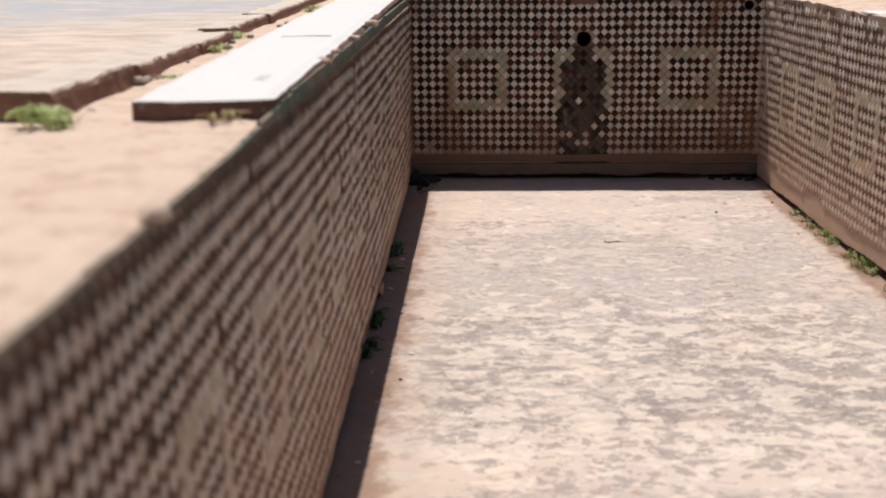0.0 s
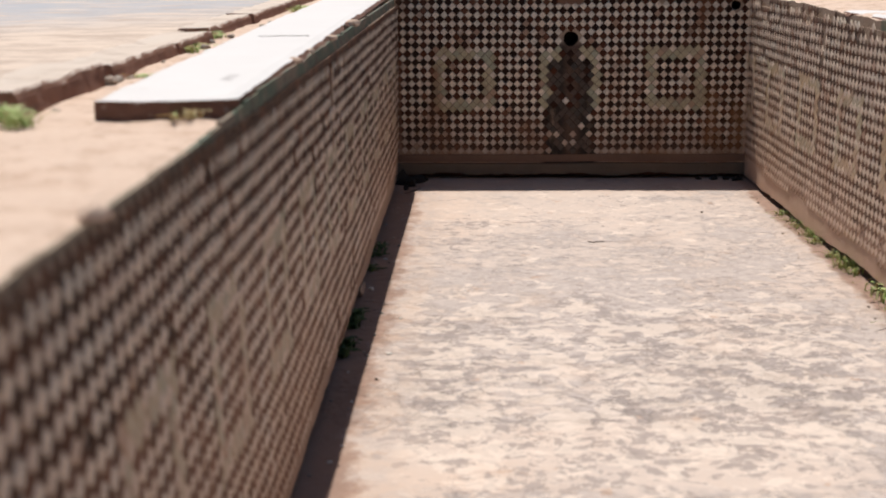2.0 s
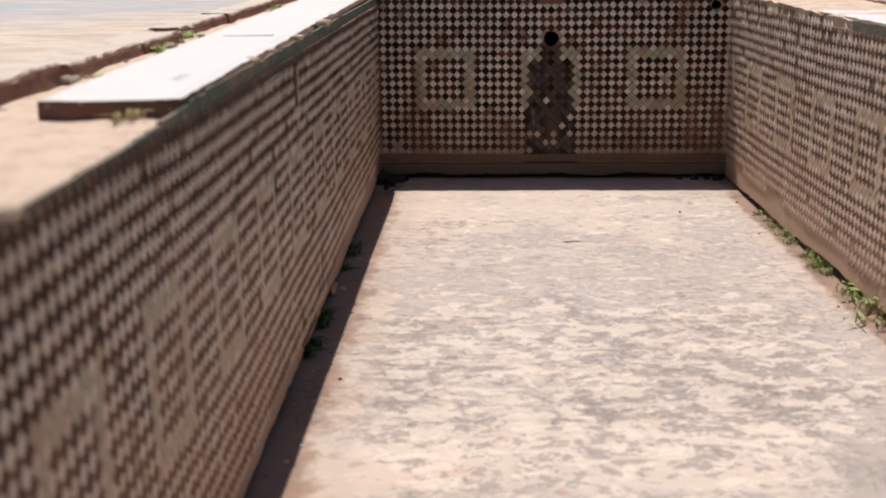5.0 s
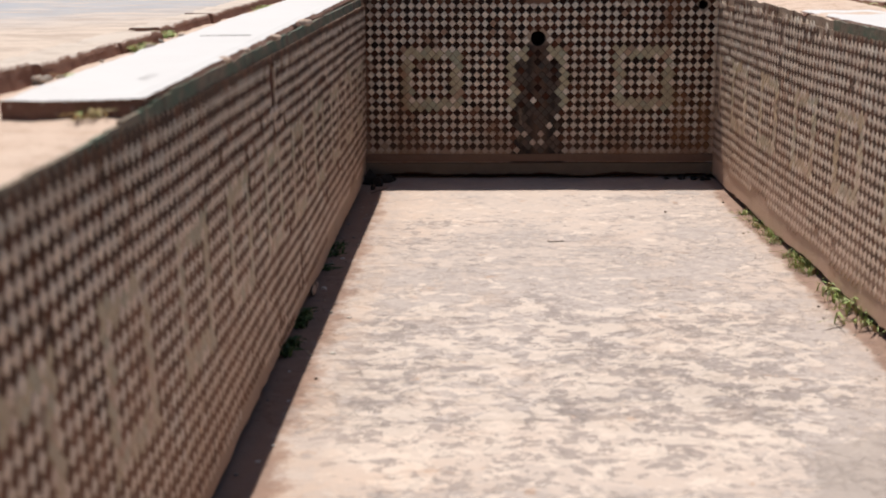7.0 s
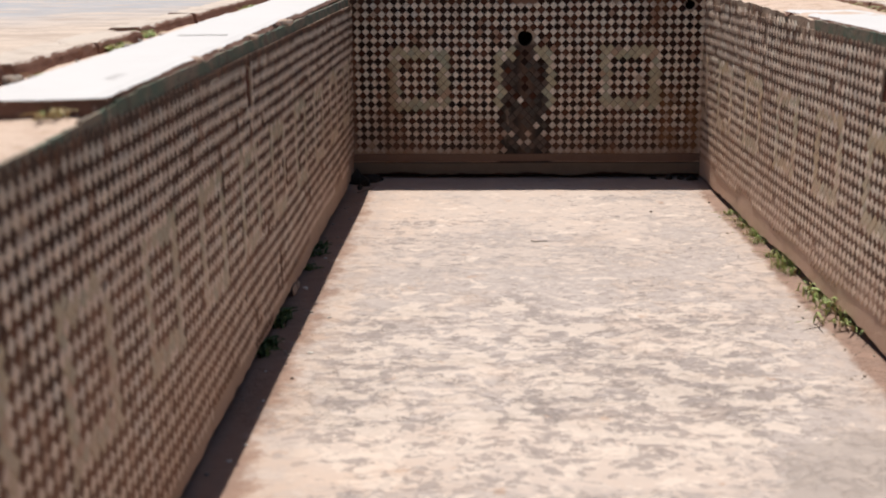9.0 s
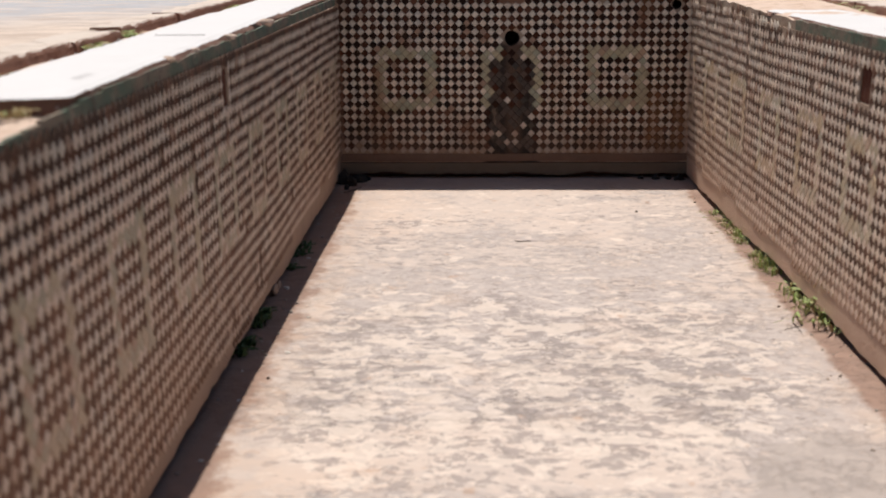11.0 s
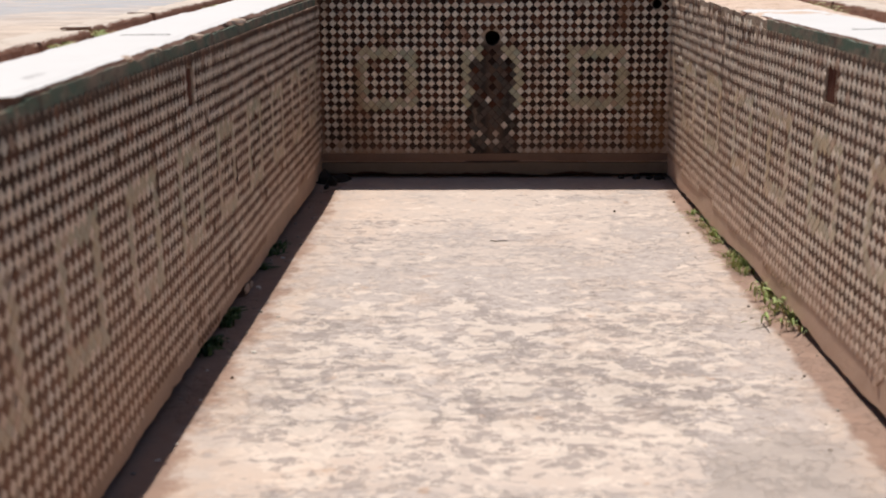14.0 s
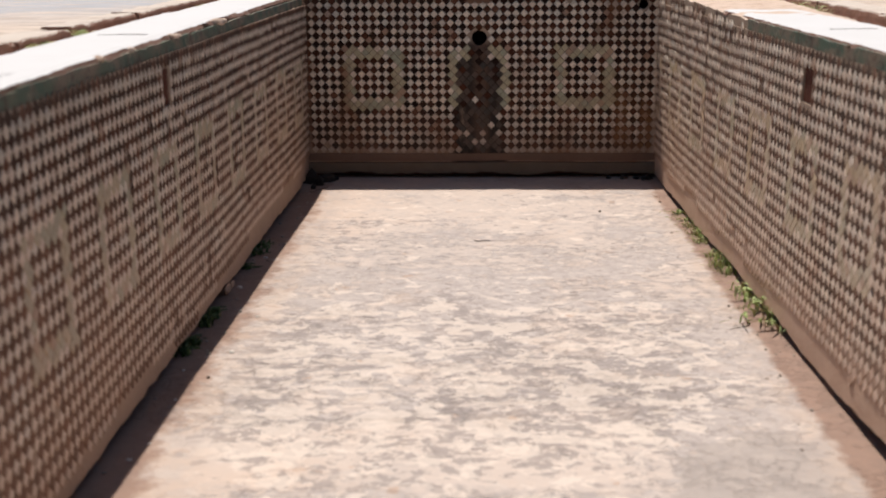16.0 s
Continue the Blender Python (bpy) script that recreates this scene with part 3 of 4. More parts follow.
def coping_slab(y0, y1, x_in, x_out, z0, z1, rise, groove, seed, label, lost=(0.0, 0.0)):
    """A thick marble slab with worn, chipped edges; groove: a narrow slit cut into its top; lost: how much of the inner corner broke off at each end."""
    lo, hi = min(x_in(y0), x_out(y0)), max(x_in(y0), x_out(y0))
    slab = new("coping_slab")
    slab.location = (lo, y0, z0)
    cuts_u = [(g - y0, g - y0 + 0.036) for g, _, _ in groove]
    us = lines(0.0, y1 - y0, 0.05, [w for c in cuts_u for w in c])
    vs = lines(0.0, 1.0, 0.1, [w for _, a, b in groove for w in (a, b)])

    def point(u, v, level):
        y = y0 + u
        a, b = x_in(y), x_out(y)
        chip = 0.010 * noise.noise(Vector((y * 7, seed, level))) + 0.006 * noise.noise(Vector((y * 23, seed, 2)))
        x = a + (b - a) * v + (chip if v in (0.0, 1.0) else 0.0)
        end = 0.010 * noise.noise(Vector((v * 6, seed, 9))) if u in (us[0], us[-1]) else 0.0
        z = z1 + rise * u + wob(x, y, 0, 0.3, 0.003, seed)
        if level == 1:
            if v in (0.0, 1.0) or u in (us[0], us[-1]):
                z -= 0.007 + 0.006 * max(0, noise.noise(Vector((x * 13, y * 13, seed))))
        else:
            z = z0 + rise * u - 0.004
            if v == 0.0:
                x += math.copysign(0.015 * step(y, 3.5, 4.6) * (1 + 0.8 * noise.noise(Vector((y * 4, seed, 5)))), a - b)
                z = z1 + rise * u - 0.026
        if v < 0.5:
            fall = (1 - v / 0.5) ** 2 * (1 + 0.35 * noise.noise(Vector((v * 11, seed, 4))))
            if u == us[0]:
                end += lost[0] * fall
            elif u == us[-1]:
                end -= lost[1] * fall
        return Vector((x - lo, u + end, z - z0))

    nu, nv = len(us), len(vs)
    top = [point(u, v, 1) for u in us for v in vs]
    bot = [point(u, v, 0) for u in us for v in vs]
    slit = lambda u, v: any(p < u < q and a < v < b for (p, q), (_, a, b) in zip(cuts_u, groove))
    verts, faces, slots = top + bot, [], []
    n = len(top)
    for i in range(nu - 1):
        for j in range(nv - 1):
            a, b, c, d = i * nv + j, (i + 1) * nv + j, (i + 1) * nv + j + 1, i * nv + j + 1
            if slit((us[i] + us[i + 1]) / 2, (vs[j] + vs[j + 1]) / 2):
                k = len(verts)
                verts += [top[w] - Vector((0, 0, 0.03)) for w in (a, b, c, d)]
                faces += [(a, b, k + 1, k), (b, c, k + 2, k + 1), (c, d, k + 3, k + 2), (d, a, k, k + 3), (k, k + 1, k + 2, k + 3)]
                slots += [1] * 5
            else:
                faces.append((a, b, c, d))
                slots.append(0)
            faces.append((a + n, d + n, c + n, b + n))
            slots.append(1)
    for i in range(nu - 1):
        for j in (0, nv - 1):
            a, b = i * nv + j, (i + 1) * nv + j
            faces.append((a, b, b + n, a + n))
            slots.append(1)
    for j in range(nv - 1):
        for i in (0, nu - 1):
            a, b = i * nv + j, i * nv + j + 1
            faces.append((a, b, b + n, a + n))
            slots.append(1)
    me = mesh_of("coping_slab", verts, faces, [MARBLE, MARBLE_EDGE], slots)
    bm = bmesh.new()
    bm.from_mesh(me)
    bmesh.ops.recalc_face_normals(bm, faces=bm.faces)
    bm.to_mesh(me)
    bm.free()
    part("slab", me, slab)
    return tagged(slab, label, "coping slab", "coping slabs round the pool")


left_in = lambda y: -0.564 - 0.005 * (y - 4.0)
left_out = lambda y: -0.953 - 0.0088 * (y - 3.4)
right_in = lambda y: right_x(y, WALL_TOP) + 0.030
right_out = lambda y: right_x(y, WALL_TOP) + 0.465
coping_slab(3.385, 7.2, left_in, left_out, 1.338, 1.407, 0.003, [(5.520, 0.18, 0.74)], 1.0, "sun-bleached white marble coping slab with a chipped brown edge", (0.042, 0.0))
coping_slab(7.208, 9.9, left_in, left_out, 1.362, 1.412, 0.003, [], 2.0, "sun-bleached white marble coping slab at the pool corner")
coping_slab(2.4, 7.47, right_in, right_out, 1.350, 1.403, 0.0, [(5.765, 0.26, 0.76)], 3.0, "sun-bleached white marble coping slab with a narrow slit", (0.0, 0.22))


# ---- edging and paving beyond the coping ----
def edging_stone(x0, x1, y0, y1, z0, z1, seed, parent):
    """A broken paving block: uneven outline, worn top edge, ragged face."""
    us, vs = lines(0, y1 - y0, 0.03), lines(0, x1 - x0, 0.05)
    bm = bmesh.new()
    bmesh.ops.create_grid(bm, x_segments=max(2, len(vs)), y_segments=max(2, len(us)), size=0.5)
    bmesh.ops.scale(bm, vec=(x1 - x0, y1 - y0, 1), verts=bm.verts)
    bmesh.ops.translate(bm, vec=((x0 + x1) / 2, (y0 + y1) / 2, z1), verts=bm.verts)
    edge = [e for e in bm.edges if e.is_boundary]
    deep = z1 - z0 - 0.008
    for down, out in (((0.008, 0.008), (deep * 0.2, 0.005), (deep * 0.25, 0.002), (deep * 0.25, -0.004), (deep * 0.3, -0.008))):
        ext = bmesh.ops.extrude_edge_only(bm, edges=edge)
        new_verts = [g for g in ext["geom"] if isinstance(g, bmesh.types.BMVert)]
        edge = [g for g in ext["geom"] if isinstance(g, bmesh.types.BMEdge) and all(v in new_verts for v in g.verts)]
        for v in new_verts:
            cx, cy = v.co.x - (x0 + x1) / 2, v.co.y - (y0 + y1) / 2
            v.co.z -= down
            v.co.x += math.copysign(out, cx)
            v.co.y += math.copysign(out * 0.3, cy)
    for v in bm.verts:
        rough = 0.006 * noise.noise(v.co * 11 + Vector((seed, 0, 0))) + 0.003 * noise.noise(v.co * 60 + Vector((0, seed, 0)))
        v.co.x += 0.012 * noise.noise(Vector((v.co.y * 2.7, seed, 0))) + rough
        v.co.y += rough * 0.5
        if v.co.z > z1 - 0.02:
            v.co.z += wob(v.co.x, v.co.y, 0, 0.2, 0.006, seed) - 0.014 * max(0.0, noise.noise(Vector((v.co.y * 5, seed, 6))))
    bmesh.ops.recalc_face_normals(bm, faces=bm.faces)
    me = bpy.data.meshes.new("edging_stone")
    bm.to_mesh(me)
    bm.free()
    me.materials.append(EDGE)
    return part("edging_stone", me, parent)


def paved_terrace(name, x_edge, sign, z0, z1, blocks, label, ys):
    """A terrace of worn paving with an edge of broken blocks."""
    inner = x_edge + sign * 0.20
    xs = [inner + sign * w for w in [k * 0.15 for k in range(40)] + [7, 10, 16, 40]]
    xs.sort()
    n = len(ys)
    verts = [(x, y, z1 + (wob(x, y, 0, 0.5, 0.008, 8.0) if abs(x) < 8 and abs(y) < 17 else 0)) for x in xs for y in ys]
    faces = [(i * n + j, (i + 1) * n + j, (i + 1) * n + j + 1, i * n + j + 1) for i in range(len(xs) - 1) for j in range(n - 1)]
    k = len(verts)
    side = 0 if sign > 0 else len(xs) - 1
    verts += [(xs[side], y, z0) for y in ys]
    faces += [(side * n + j, side * n + j + 1, k + j + 1, k + j) for j in range(n - 1)]
    k = len(verts)
    verts += [(x, ys[0], z0) for x in xs]
    faces += [(i * n, (i + 1) * n, k + i + 1, k + i) for i in range(len(xs) - 1)]
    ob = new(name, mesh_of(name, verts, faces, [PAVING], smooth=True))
    tagged(ob, label, "pavement", kind="structure")
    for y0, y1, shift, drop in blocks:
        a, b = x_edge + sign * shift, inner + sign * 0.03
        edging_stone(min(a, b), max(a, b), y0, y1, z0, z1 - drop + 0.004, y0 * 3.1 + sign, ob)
    return ob


pavement_left = paved_terrace("pavement_left", -1.20, -1, 1.315, 1.378,
    [(3.50, 4.36, 0.02, -0.032), (4.50, 5.50, 0.035, -0.010), (5.53, 6.20, 0.025, -0.008),
     (6.42, 7.62, 0.085, -0.008), (7.622, 9.02, 0.075, -0.010), (9.022, 10.62, 0.08, -0.010), (10.622, 12.4, 0.08, -0.010)],
    "sunlit worn beige paving with a broken red edge", lines(3.50, 16, 0.18) + [24, 60, 200])
pavement_right = paved_terrace("pavement_right", 3.02, 1, 1.285, 1.382,
    [(0.0, 1.9, 0.0, -0.008), (1.902, 3.7, 0.02, -0.008), (3.702, 5.6, 0.0, -0.008), (5.602, 7.1, 0.01, -0.008), (7.102, 8.4, 0.02, -0.008), (8.402, 10.2, 0.0, -0.008)],
    "sunlit worn beige paving with a broken red edge", [-40, -10] + lines(-3, 16, 0.18) + [24, 60, 200])


# ---- loose stones, chips and plants ----
def lump(name, size, at, seed, material, label, category, group, detail=2):
    bm = bmesh.new()
    bmesh.ops.create_icosphere(bm, subdivisions=detail, radius=1.0)
    for v in bm.verts:
        k = 1 + (0.35 if detail > 1 else 0.8) * noise.noise(v.co * 1.3 + Vector((seed, 0, seed))) + 0.12 * noise.noise(v.co * 4 + Vector((0, seed, 0)))
        v.co = Vector((v.co.x * size[0] * k, v.co.y * size[1] * k, max(v.co.z, -0.6) * size[2] * k))
    me = bpy.data.meshes.new(name)
    bm.to_mesh(me)
    bm.free()
    me.materials.append(material)
    ob = new(name, me)
    ob.matrix_world = pose(*at, 0, 0, seed * 57)
    return tagged(ob, label, category, group)


rng = random.Random(11)
for k in range(16):
    y = rng.uniform(4.36, 4.52) if k < 6 else rng.uniform(3.5, 9.2)
    s = rng.uniform(0.012, 0.024) if k < 6 else rng.uniform(0.008, 0.022)
    lump("stone", (s * 1.3, s, s * 0.8), (-1.17 - rng.uniform(-0.05, 0.05), y, 1.337 + s * 0.4), k + 0.5, STONE, "small grey-brown broken stone beside the paving", "stone", "stones by the paving edge")
for k in range(10):
    y, s = rng.uniform(7.4, 9.6), rng.uniform(0.02, 0.07)
    lump("stone", (s * 1.6, s * 1.2, s * 0.35), (right_x(y, 1.3) + rng.uniform(0.03, 0.5), y, 1.345 + s * 0.2), k + 40.5, BED, "flat pale broken stone on the bare wall head", "stone", "stones on the wall head")
for x, y, s in ((-0.47, 6.42, 0.014), (-0.44, 7.05, 0.009), (-0.43, 4.15, 0.008), (-0.40, 4.3, 0.006), (-0.46, 5.1, 0.006), (-0.41, 4.75, 0.006), (-0.30, 5.35, 0.010), (-0.28, 5.9, 0.007)):
    lump("plaster_chip", (s * 1.5, s, s * 0.6), (x, y, floor_z(x, y) + s * 0.3), x * 9 + y, CHIP, "small white plaster chip on the pool floor", "plaster chip", "chips on the pool floor")
for x, y, s in ((1.625, 8.33, 0.009), (2.07, 8.62, 0.009), (2.08, 6.1, 0.007), (-0.33, 5.0, 0.007), (2.10, 5.05, 0.007)):
    lump("pebble", (s, s, s * 0.8), (x, y, floor_z(x, y) + s * 0.4), x * 5 + y, TWIG, "small dark pebble on the pool floor", "pebble", "pebbles on the pool floor")
for k in range(26):
    x, y, s = rng.gauss(2.08, 0.06), rng.uniform(4.2, 8.9), rng.uniform(0.003, 0.007)
    x = min(x, right_x(y, 0) - 0.02)
    lump("crumb", (s * 1.3, s, s * 0.7), (x, y, floor_z(x, y) + s * 0.3), k + 90.5, STONE, "crumb of mortar at the wall foot", "crumb", "crumbs at the wall foot")

for k in range(45):
    y, s = rng.uniform(3.6, 9.0), rng.uniform(0.003, 0.010)
    x = left_x(y, 0) + abs(rng.gauss(0.05, 0.05)) + 0.01
    lump("crumb", (s * 1.3, s, s * 0.7), (x, y, floor_z(x, y) + s * 0.3), k + 300.5, STONE, "crumb of mortar at the shaded wall foot", "crumb", "crumbs at the wall foot")


def tuft(name, at, count, reach, height, material, label, seed, broad=1.0, lean=(0, 0), dry=0):
    """Grass blades that rise from one root, bend over and taper."""
    r = random.Random(seed)
    thing = new(name)
    thing.location = at
    for which, mat, number in (("foliage", material, count), ("dry_foliage", DRY, dry)):
        verts, faces = [], []
        for _ in range(number):
            a, out = r.uniform(0, 2 * math.pi), reach * r.uniform(0.2, 1.0)
            root = Vector((r.gauss(0, reach * 0.35), r.gauss(0, reach * 0.35), 0))
            way = Vector((math.cos(a) + lean[0], math.sin(a) + lean[1], 0))
            tall, wide = height * r.uniform(0.4, 1.0), 0.0035 * broad * r.uniform(0.6, 1.4)
            across = Vector((-way.y, way.x, 0)).normalized() * wide
            k = len(verts)
            for step in range(5):
                f = step / 4
                c = root + way * out * f * f + Vector((0, 0, tall * (f - 0.45 * f * f * f)))
                w = across * (1 - f) ** 0.7 * (0.7 + f if broad > 1.5 else 1.0)
                verts += [c - w, c + w + Vector((0, 0, wide * 0.4))]
            faces += [(k + 2 * s, k + 2 * s + 1, k + 2 * s + 3, k + 2 * s + 2) for s in range(4)]
        if number:
            tagged(part(which, mesh_of(which, verts, faces, [mat], smooth=True), thing), kind="stuff")
    return tagged(thing, label, "grass", "plants in the joints")


G = "fresh green grass tuft growing in a joint"
for k, (y, n, h) in enumerate(((8.25, 26, 0.05), (8.05, 22, 0.05), (7.85, 22, 0.06), (7.62, 40, 0.07), (7.45, 34, 0.06), (7.1, 36, 0.07), (6.88, 46, 0.10), (6.72, 34, 0.08))):
    x = right_x(y, 0.02) - 0.018
    tuft("grass_tuft", (x, y, floor_z(x, y) - 0.002), n, 0.075, h * 1.25, GRASS, G + " at the wall foot", k + 1, 1.15, (-0.55, -0.2), n // 5)
for k, (y, n, h) in enumerate(((6.36, 20, 0.11), (6.20, 28, 0.14), (6.02, 26, 0.14), (5.86, 22, 0.13), (5.72, 16, 0.11))):
    x = right_x(y, 0.02) - 0.012
    tuft("grass_tuft", (x, y, floor_z(x, y) - 0.002), n * 2 // 3, 0.13, h * 1.2, GRASS, "long-bladed green grass tuft in the crack at the wall foot", k + 20, 1.9, (-0.4, -0.6), 3)
for k, (y, n, h) in enumerate(((7.30, 36, 0.09), (7.12, 30, 0.08), (6.80, 40, 0.08), (5.88, 60, 0.13), (5.74, 54, 0.12), (5.44, 46, 0.11), (5.30, 40, 0.10))):
    x = left_x(y, 0.02) + 0.006
    tuft("weed", (x, y, floor_z(x, y) - 0.002), n // 2 + 6, 0.06, h * 0.85, WEED, "dark green weed in the shade at the wall foot", k + 40, 2.6, (0.3, 0.0))
for k, (x, y, n, h, d) in enumerate(((-1.19, 3.31, 100, 0.07, 12), (-1.11, 3.22, 60, 0.07, 8), (-1.25, 3.40, 60, 0.06, 12), (-1.20, 5.62, 44, 0.06, 14), (-1.21, 5.82, 36, 0.05, 18),
                                     (-1.30, 6.30, 70, 0.08, 10), (-1.26, 6.48, 50, 0.06, 20), (-1.19, 9.1, 40, 0.06, 6), (-1.17, 8.8, 30, 0.05, 8), (-0.69, 3.34, 3, 0.045, 30), (-1.14, 4.52, 16, 0.04, 8))):
    tuft("grass_tuft", (x, y, 1.355 if y < 3.45 else 1.335), n, 0.07, h, GRASS, "grass tuft with dry blades beside the broken paving", k + 60, 1.3, (0.2, -0.2), d)
for k, (x, y) in enumerate(((2.83, 8.0), (2.80, 7.62), (2.88, 8.5), (2.82, 7.80), (2.86, 8.25))):
    tuft("grass_tuft", (x, y, 1.325), 14, 0.10, 0.115, GRASS, "yellowed grass tuft between coping and paving", k + 90, 1.3, (0, 0), 22)


def twig(at, length, turn, seed):
    r = random.Random(seed)
    curve = bpy.data.curves.new("twig", "CURVE")
    curve.dimensions, curve.bevel_depth, curve.bevel_resolution = "3D", 0.0025, 1
    s = curve.splines.new("POLY")
    s.points.add(6)
    for k, p in enumerate(s.points):
        p.co = (length * (k / 6 - 0.5), r.gauss(0, 0.006), 0.004 + abs(r.gauss(0, 0.003)), 1)
    curve.materials.append(TWIG)
    ob = new("twig", curve)
    ob.matrix_world = pose(*at, 0, 0, turn)
    return tagged(ob, "thin dark dry twig on the pool floor", "twig", "twigs on the pool floor")


twig((0.83, 7.48, floor_z(0.83, 7.48)), 0.10, 8, 1)
twig((-0.38, 9.0, floor_z(-0.38, 9.0)), 0.22, 60, 3)

lump("mortar_lump", (0.022, 0.034, 0.018), (-0.560, 2.10, 1.366), 201.3, BED, "pale lump of mortar on the bare wall edge", "mortar lump", "")
for y, s in ((6.31, 0.034), (6.43, 0.024)):
    flake = lump("plaster_flake", (s * 0.30, s * 1.9, s * 0.9), (0, 0, 0), y * 7, WALL_PLASTER, "broken plaster flake leaning on the wall foot", "plaster flake", "flakes at the wall foot", 2)
    flake.matrix_world = pose(left_x(y, 0.03) + 0.004, y, floor_z(-0.5, y) + s * 0.75, 0, -8, 0)

for y, s in ((4.56, 0.022), (4.98, 0.016), (5.62, 0.022), (5.71, 0.014), (6.55, 0.030), (6.68, 0.022)):
    lump("mortar_lump", (s * 0.7, s * 1.6, s * 0.7), (left_x(y, 1.39) - 0.022, y, 1.392 + s * 0.2), y * 3.7, BED, "pale crumbling mortar lump under the coping edge", "mortar lump", "mortar lumps under the coping", 2)

SOOT = plain("blackened_mortar", (0.018, 0.015, 0.013), (0.05, 0.04, 0.034))
# dark broken lump of fallen mortar in the corner
for k, (x, y, s) in enumerate(((-0.41, 9.20, 0.044), (-0.47, 9.26, 0.055), (-0.35, 9.31, 0.046), (-0.43, 9.06, 0.022), (-0.30, 9.38, 0.022), (1.78, 9.40, 0.022), (1.90, 9.41, 0.030), (1.99, 9.38, 0.026), (2.07, 9.36, 0.034))):
    lump("rubble", (s * 1.5, s, s * (1.15 if x < 0 else 0.7)), (x, y, floor_z(x, y) + s * 0.4), k + 140.5, SOOT, "dark broken mortar fallen in the pool corner", "rubble", "rubble in the corner", 1)


# ---- wall tiles, laid on their points ----
def diamond(name, a, b, material):
    """One tile, half diagonals a and b, with a small bevel; its back lies at zero."""
    t, i = 0.0045, 0.86
    verts = [(a, 0, 0), (0, b, 0), (-a, 0, 0), (0, -b, 0), (a * i, 0, t), (0, b * i, t), (-a * i, 0, t), (0, -b * i, t)]
    faces = [(4, 5, 6, 7)] + [(k, (k + 1) % 4, 4 + (k + 1) % 4, 4 + k) for k in range(4)]
    return mesh_of(name, verts, faces, [material])


def lay_tiles(wall, place, pitch, u0, u1, u_ring, period, z_ring, ring_at, skip, near, seed, top=WALL_TOP, sizes=(0.515, 0.478, 0.512, 0.495), halo=0.42):
    """Dark diamonds on a lattice, pale ones between, square bands of faded green; those within near are objects."""
    r = random.Random(seed)
    mats = (TILE_DARK, TILE_LIGHT, TILE_BAND, TILE_SOOT)
    shapes = [diamond("tile", pitch * k, ROW * k, m) for m, k in zip(mats, sizes)]
    rest, faces, slots, made = [], [], [], 0
    k0, k1 = math.ceil((u0 - u_ring) / (pitch / 2)), math.floor((u1 - u_ring) / (pitch / 2))
    j0, j1 = math.ceil((0.06 - z_ring) / (ROW / 2)), math.floor((top - 0.004 - z_ring) / (ROW / 2))
    for k in range(k0, k1 + 1):
        for j in range(j0, j1 + 1):
            if (k + j) % 2:
                continue
            u, v = u_ring + k * pitch / 2, z_ring + j * ROW / 2
            if u < u0 + pitch * 0.1 or u > u1 - pitch * 0.1:
                continue
            dark = k % 2 == 0
            kind = 0 if dark else 1
            if ring_at(u):
                kk, jj = k % (2 * period), -j
                if -1 <= kk <= 13 or kk >= 2 * period - 1:
                    kk = kk if kk <= 13 else kk - 2 * period
                    d = max(abs(kk - 6), abs(jj - 6))
                    if dark and d == 6:
                        kind = 2
                    elif not dark and d in (5, 7) and r.random() < halo:
                        kind = 2
            drop = skip(u, v, kind, r)
            if drop == 2:
                kind = 0 if dark and r.random() < 0.4 else 3
            elif drop:
                continue
            u += r.gauss(0, 0.0012) + 0.006 * noise.noise(Vector((u * 1.3, v * 1.3, seed)))
            v += r.gauss(0, 0.0012) + 0.010 * noise.noise(Vector((u * 0.9, v * 0.9, seed + 5)))
            o = place(u, v, 0.0)
            eu = (place(u + 0.01, v, 0) - o).normalized()
            ev = (place(u, v + 0.01, 0) - o).normalized()
            normal = eu.cross(ev).normalized()
            if normal.dot(place(u, v, -0.1) - o) < 0:
                eu = -eu
                normal = -normal
            turn = Matrix((eu, ev, normal)).transposed()
            tilt = Euler((r.gauss(0, 0.02), r.gauss(0, 0.02), r.gauss(0, 0.03))).to_matrix()
            m = Matrix.Translation(o + normal * (0.0012 + r.uniform(-0.0008, 0.0015))) @ (turn @ tilt).to_4x4()
            size = r.uniform(0.96, 1.01)
            m = m @ Matrix.Diagonal((size, size, 1, 1))
            if near(u, v) and made < 300:
                made += 1
                part("tile", shapes[kind], wall).matrix_local = m
            else:
                b = len(rest)
                rest += [m @ w.co for w in shapes[kind].vertices]
                for f in shapes[kind].polygons:
                    faces.append(tuple(b + w for w in f.vertices))
                    slots.append(kind)
    tagged(part("tiles", mesh_of("tiles", rest, faces, mats, slots), wall), kind="stuff")


def border(wall, place, u0, u1, seed, keep, head, back, foot=1.332):
    """A course of long dark green tiles that stands before the coping; head(u) is its top, back(u) how far it is drawn in."""
    r = random.Random(seed)
    u = u0
    while u < u1 - 0.11:
        n = r.uniform(0.10, 0.12)
        if keep(u, r):
            z0, z1 = foot + r.gauss(0, 0.002), head(u) + r.gauss(0, 0.0012)
            chip = [max(0.0, r.gauss(-0.003, 0.006)) * step(u, 3.4, 4.2) for _ in range(2)]
            d0 = back(u) + r.uniform(-0.0005, 0.0005)
            verts = [place(u + a * n, z, d) for d in (d0 + 0.012, d0 - 0.003) for k, a in enumerate((0.004, 0.996)) for z in (z0, z1 - chip[k])]
            faces = [(4, 6, 7, 5), (0, 4, 5, 1), (2, 3, 7, 6), (1, 5, 7, 3), (0, 2, 6, 4)]
            part("border_tile", mesh_of("border_tile", verts, faces, [GREEN_BORDER]), wall)
        u += n


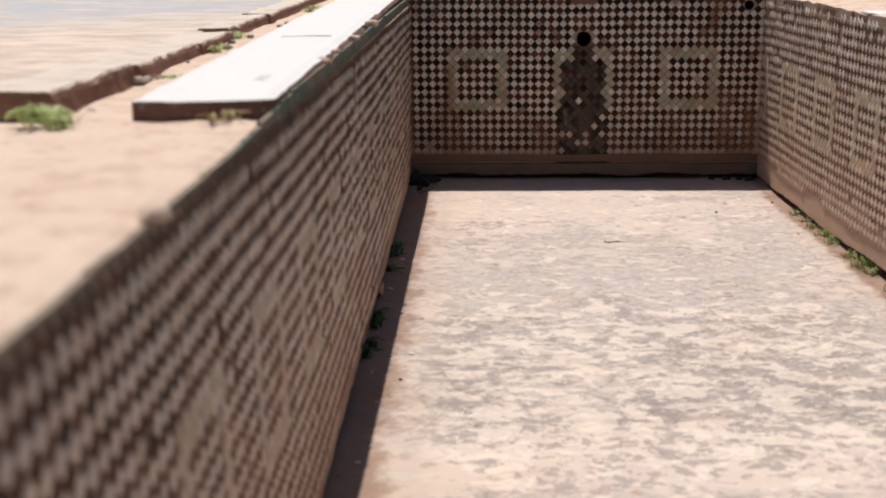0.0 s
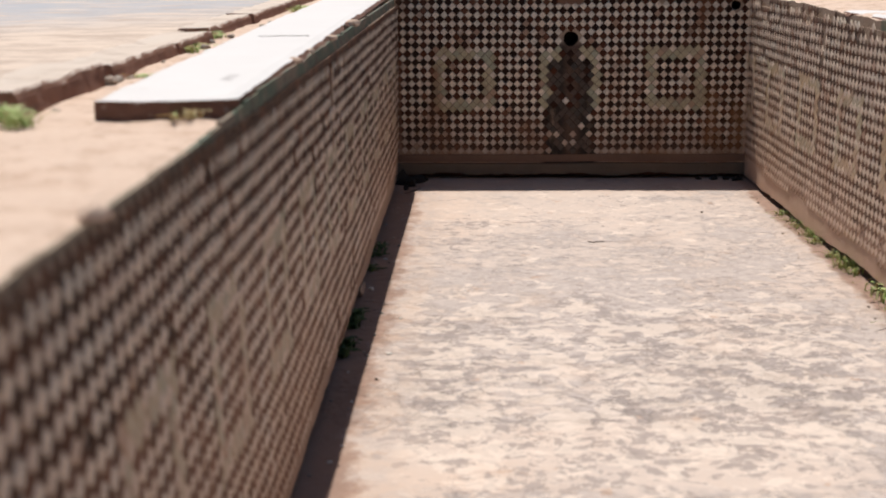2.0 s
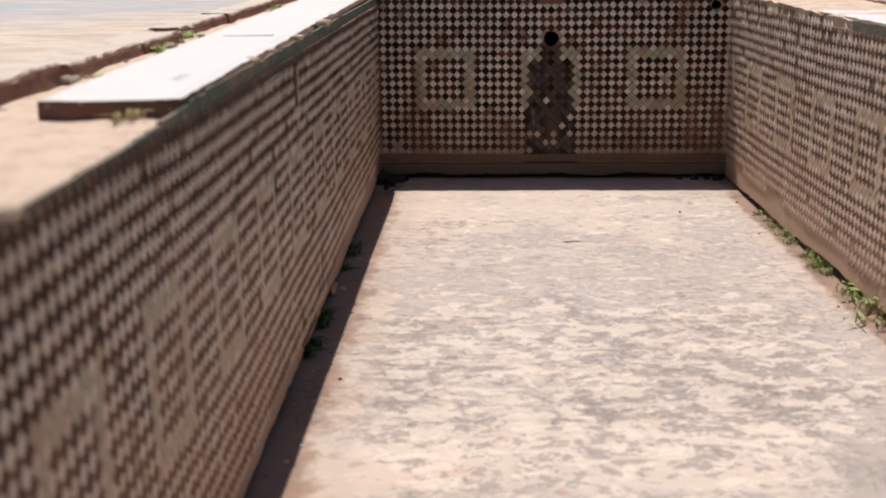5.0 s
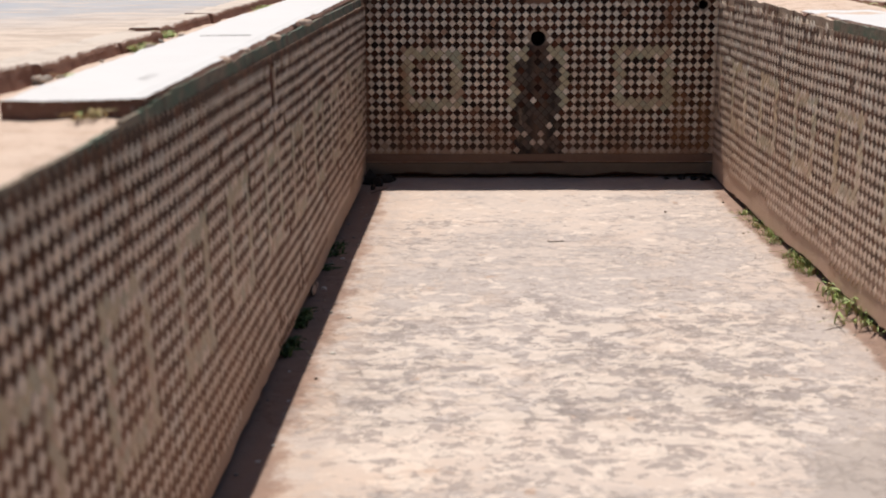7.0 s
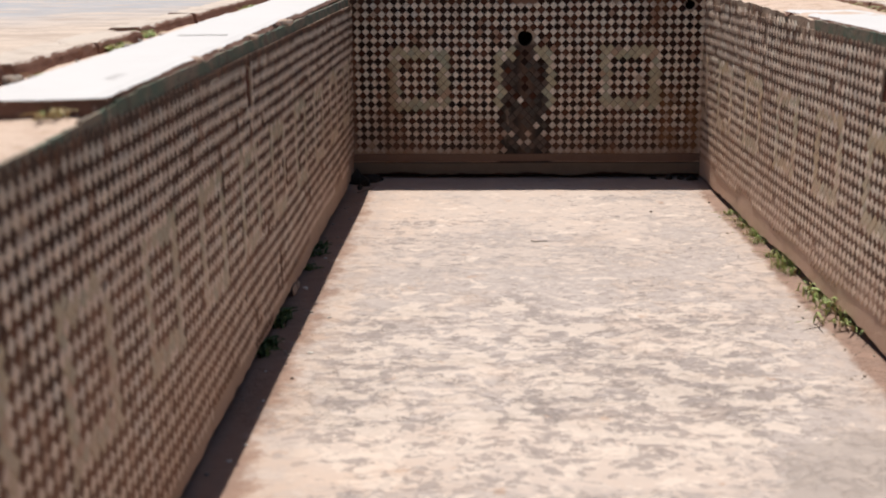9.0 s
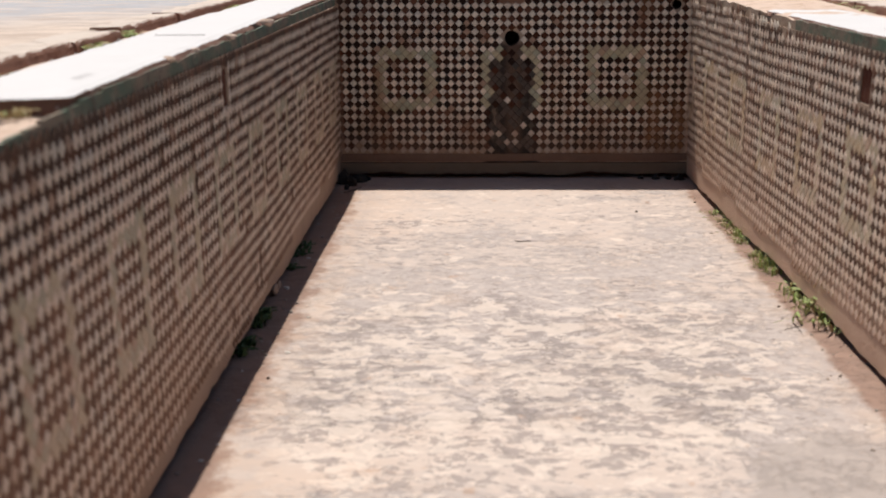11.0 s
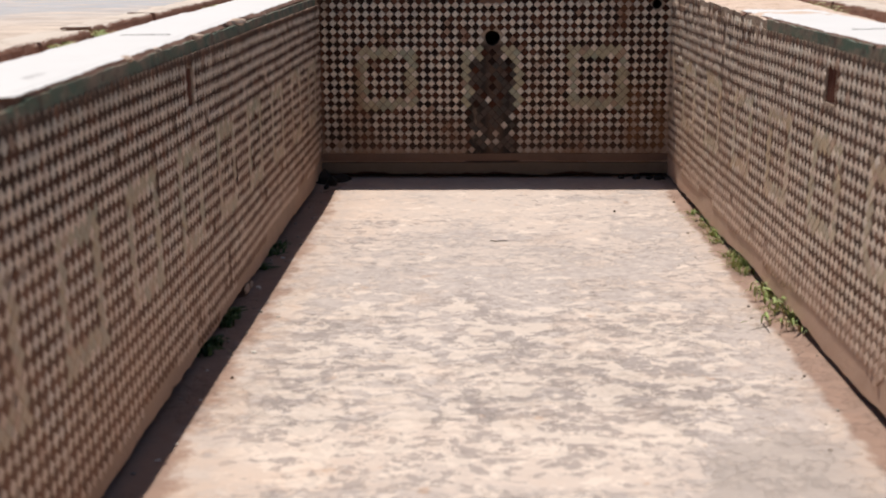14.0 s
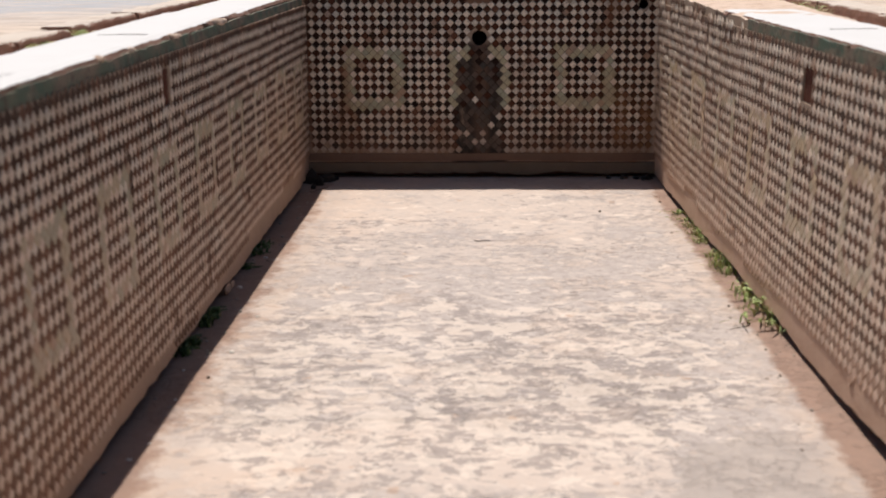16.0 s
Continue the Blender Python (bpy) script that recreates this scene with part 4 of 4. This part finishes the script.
def worn(u, v, kind, r, share=0.012):
    return r.random() < share


def left_skip(u, v, kind, r):
    a, b, c, d = SLOT_L
    if a - 0.012 < u < b + 0.012 and c - 0.012 < v < d + 0.012:
        return True
    if v < 0.115 + 0.05 * noise.noise(Vector((u * 1.2, 0, 1))) + 0.085 * step(u, 6.0, 8.0):
        return True
    if abs(u - 5.93) < 0.02 and v < 0.4 and r.random() < 0.6:
        return True
    return worn(u, v, kind, r)


def right_skip(u, v, kind, r):
    a, b, c, d = SLOT_R
    if a - 0.012 < u < b + 0.012 and c - 0.012 < v < d + 0.012:
        return True
    if v < 0.165 + 0.05 * noise.noise(Vector((u * 1.2, 0, 7))) + 0.05 * min(1.0, max(0.0, u - 8.0)):
        return True
    if abs(u - 7.66) < 0.02 and v > 0.5 and r.random() < 0.4:
        return True
    if v > WALL_TOP - 0.004 and (u < 6.80 or v > 1.372 + 0.028 * step(u, 7.3, 8.0) or r.random() < 0.25):
        return True
    if u > 6.2 and v > 1.24 and r.random() < 0.12:
        return True
    return worn(u, v, kind, r)


def north_skip(u, v, kind, r):
    if v < 0.225 or math.hypot(u - SPOUT[0], v - SPOUT[1]) < SPOUT_R + 0.028 or math.hypot(u - DRAIN[0], v - DRAIN[1]) < DRAIN_R + 0.025:
        return True
    if abs(u - 0.79) < 0.10 and v > 1.335:
        return True
    side = 0.085 + 0.078 * step(v, 0.95, 0.88) + 0.018 * (v < 0.45) + 0.028 * noise.noise(Vector((v * 8, 3 if u < 0.8 else 7, 0)))
    if abs(u - 0.80) < side and v < 0.99:
        bright = r.random()
        if kind == 1 and v < 0.72 and bright < (0.16 if v > 0.50 else 0.34):
            return 0
        return 2 if bright < 0.70 else 1
    return worn(u, v, kind, r, 0.006)


everywhere = lambda u: True
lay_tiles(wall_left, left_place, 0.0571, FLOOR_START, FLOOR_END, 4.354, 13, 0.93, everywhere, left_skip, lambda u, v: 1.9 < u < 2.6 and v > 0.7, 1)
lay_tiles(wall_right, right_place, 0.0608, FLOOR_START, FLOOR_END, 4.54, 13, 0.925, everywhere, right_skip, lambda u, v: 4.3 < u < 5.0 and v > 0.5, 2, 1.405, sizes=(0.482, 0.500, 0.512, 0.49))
lay_tiles(wall_north, north_place, 0.06127, left_x(FLOOR_END, 0.7), right_x(FLOOR_END, 0.7), -0.183, 13, 0.98, lambda u: -0.5 < u < 2.0, north_skip, lambda u, v: 0.0 < u < 0.6 and v > 0.5, 3, NORTH_TOP, halo=0.62)
border(wall_left, left_place, FLOOR_START, FLOOR_END, 5, lambda u, r: True,
       lambda u: 1.355 + 0.020 * step(u, 2.9, 3.4) + 0.014 * step(u, 3.4, 3.7), lambda u: 0.004 + 0.020 * step(u, 3.6, 8.5))
border(wall_right, right_place, FLOOR_START, 6.75, 6, lambda u, r: True, lambda u: 1.390, lambda u: 0.004)
border(wall_north, north_place, -0.5, 2.1, 7, lambda u, r: abs(u - 0.75) > 0.15, lambda u: NORTH_TOP + 0.028, lambda u: 0.0, NORTH_TOP - 0.006)
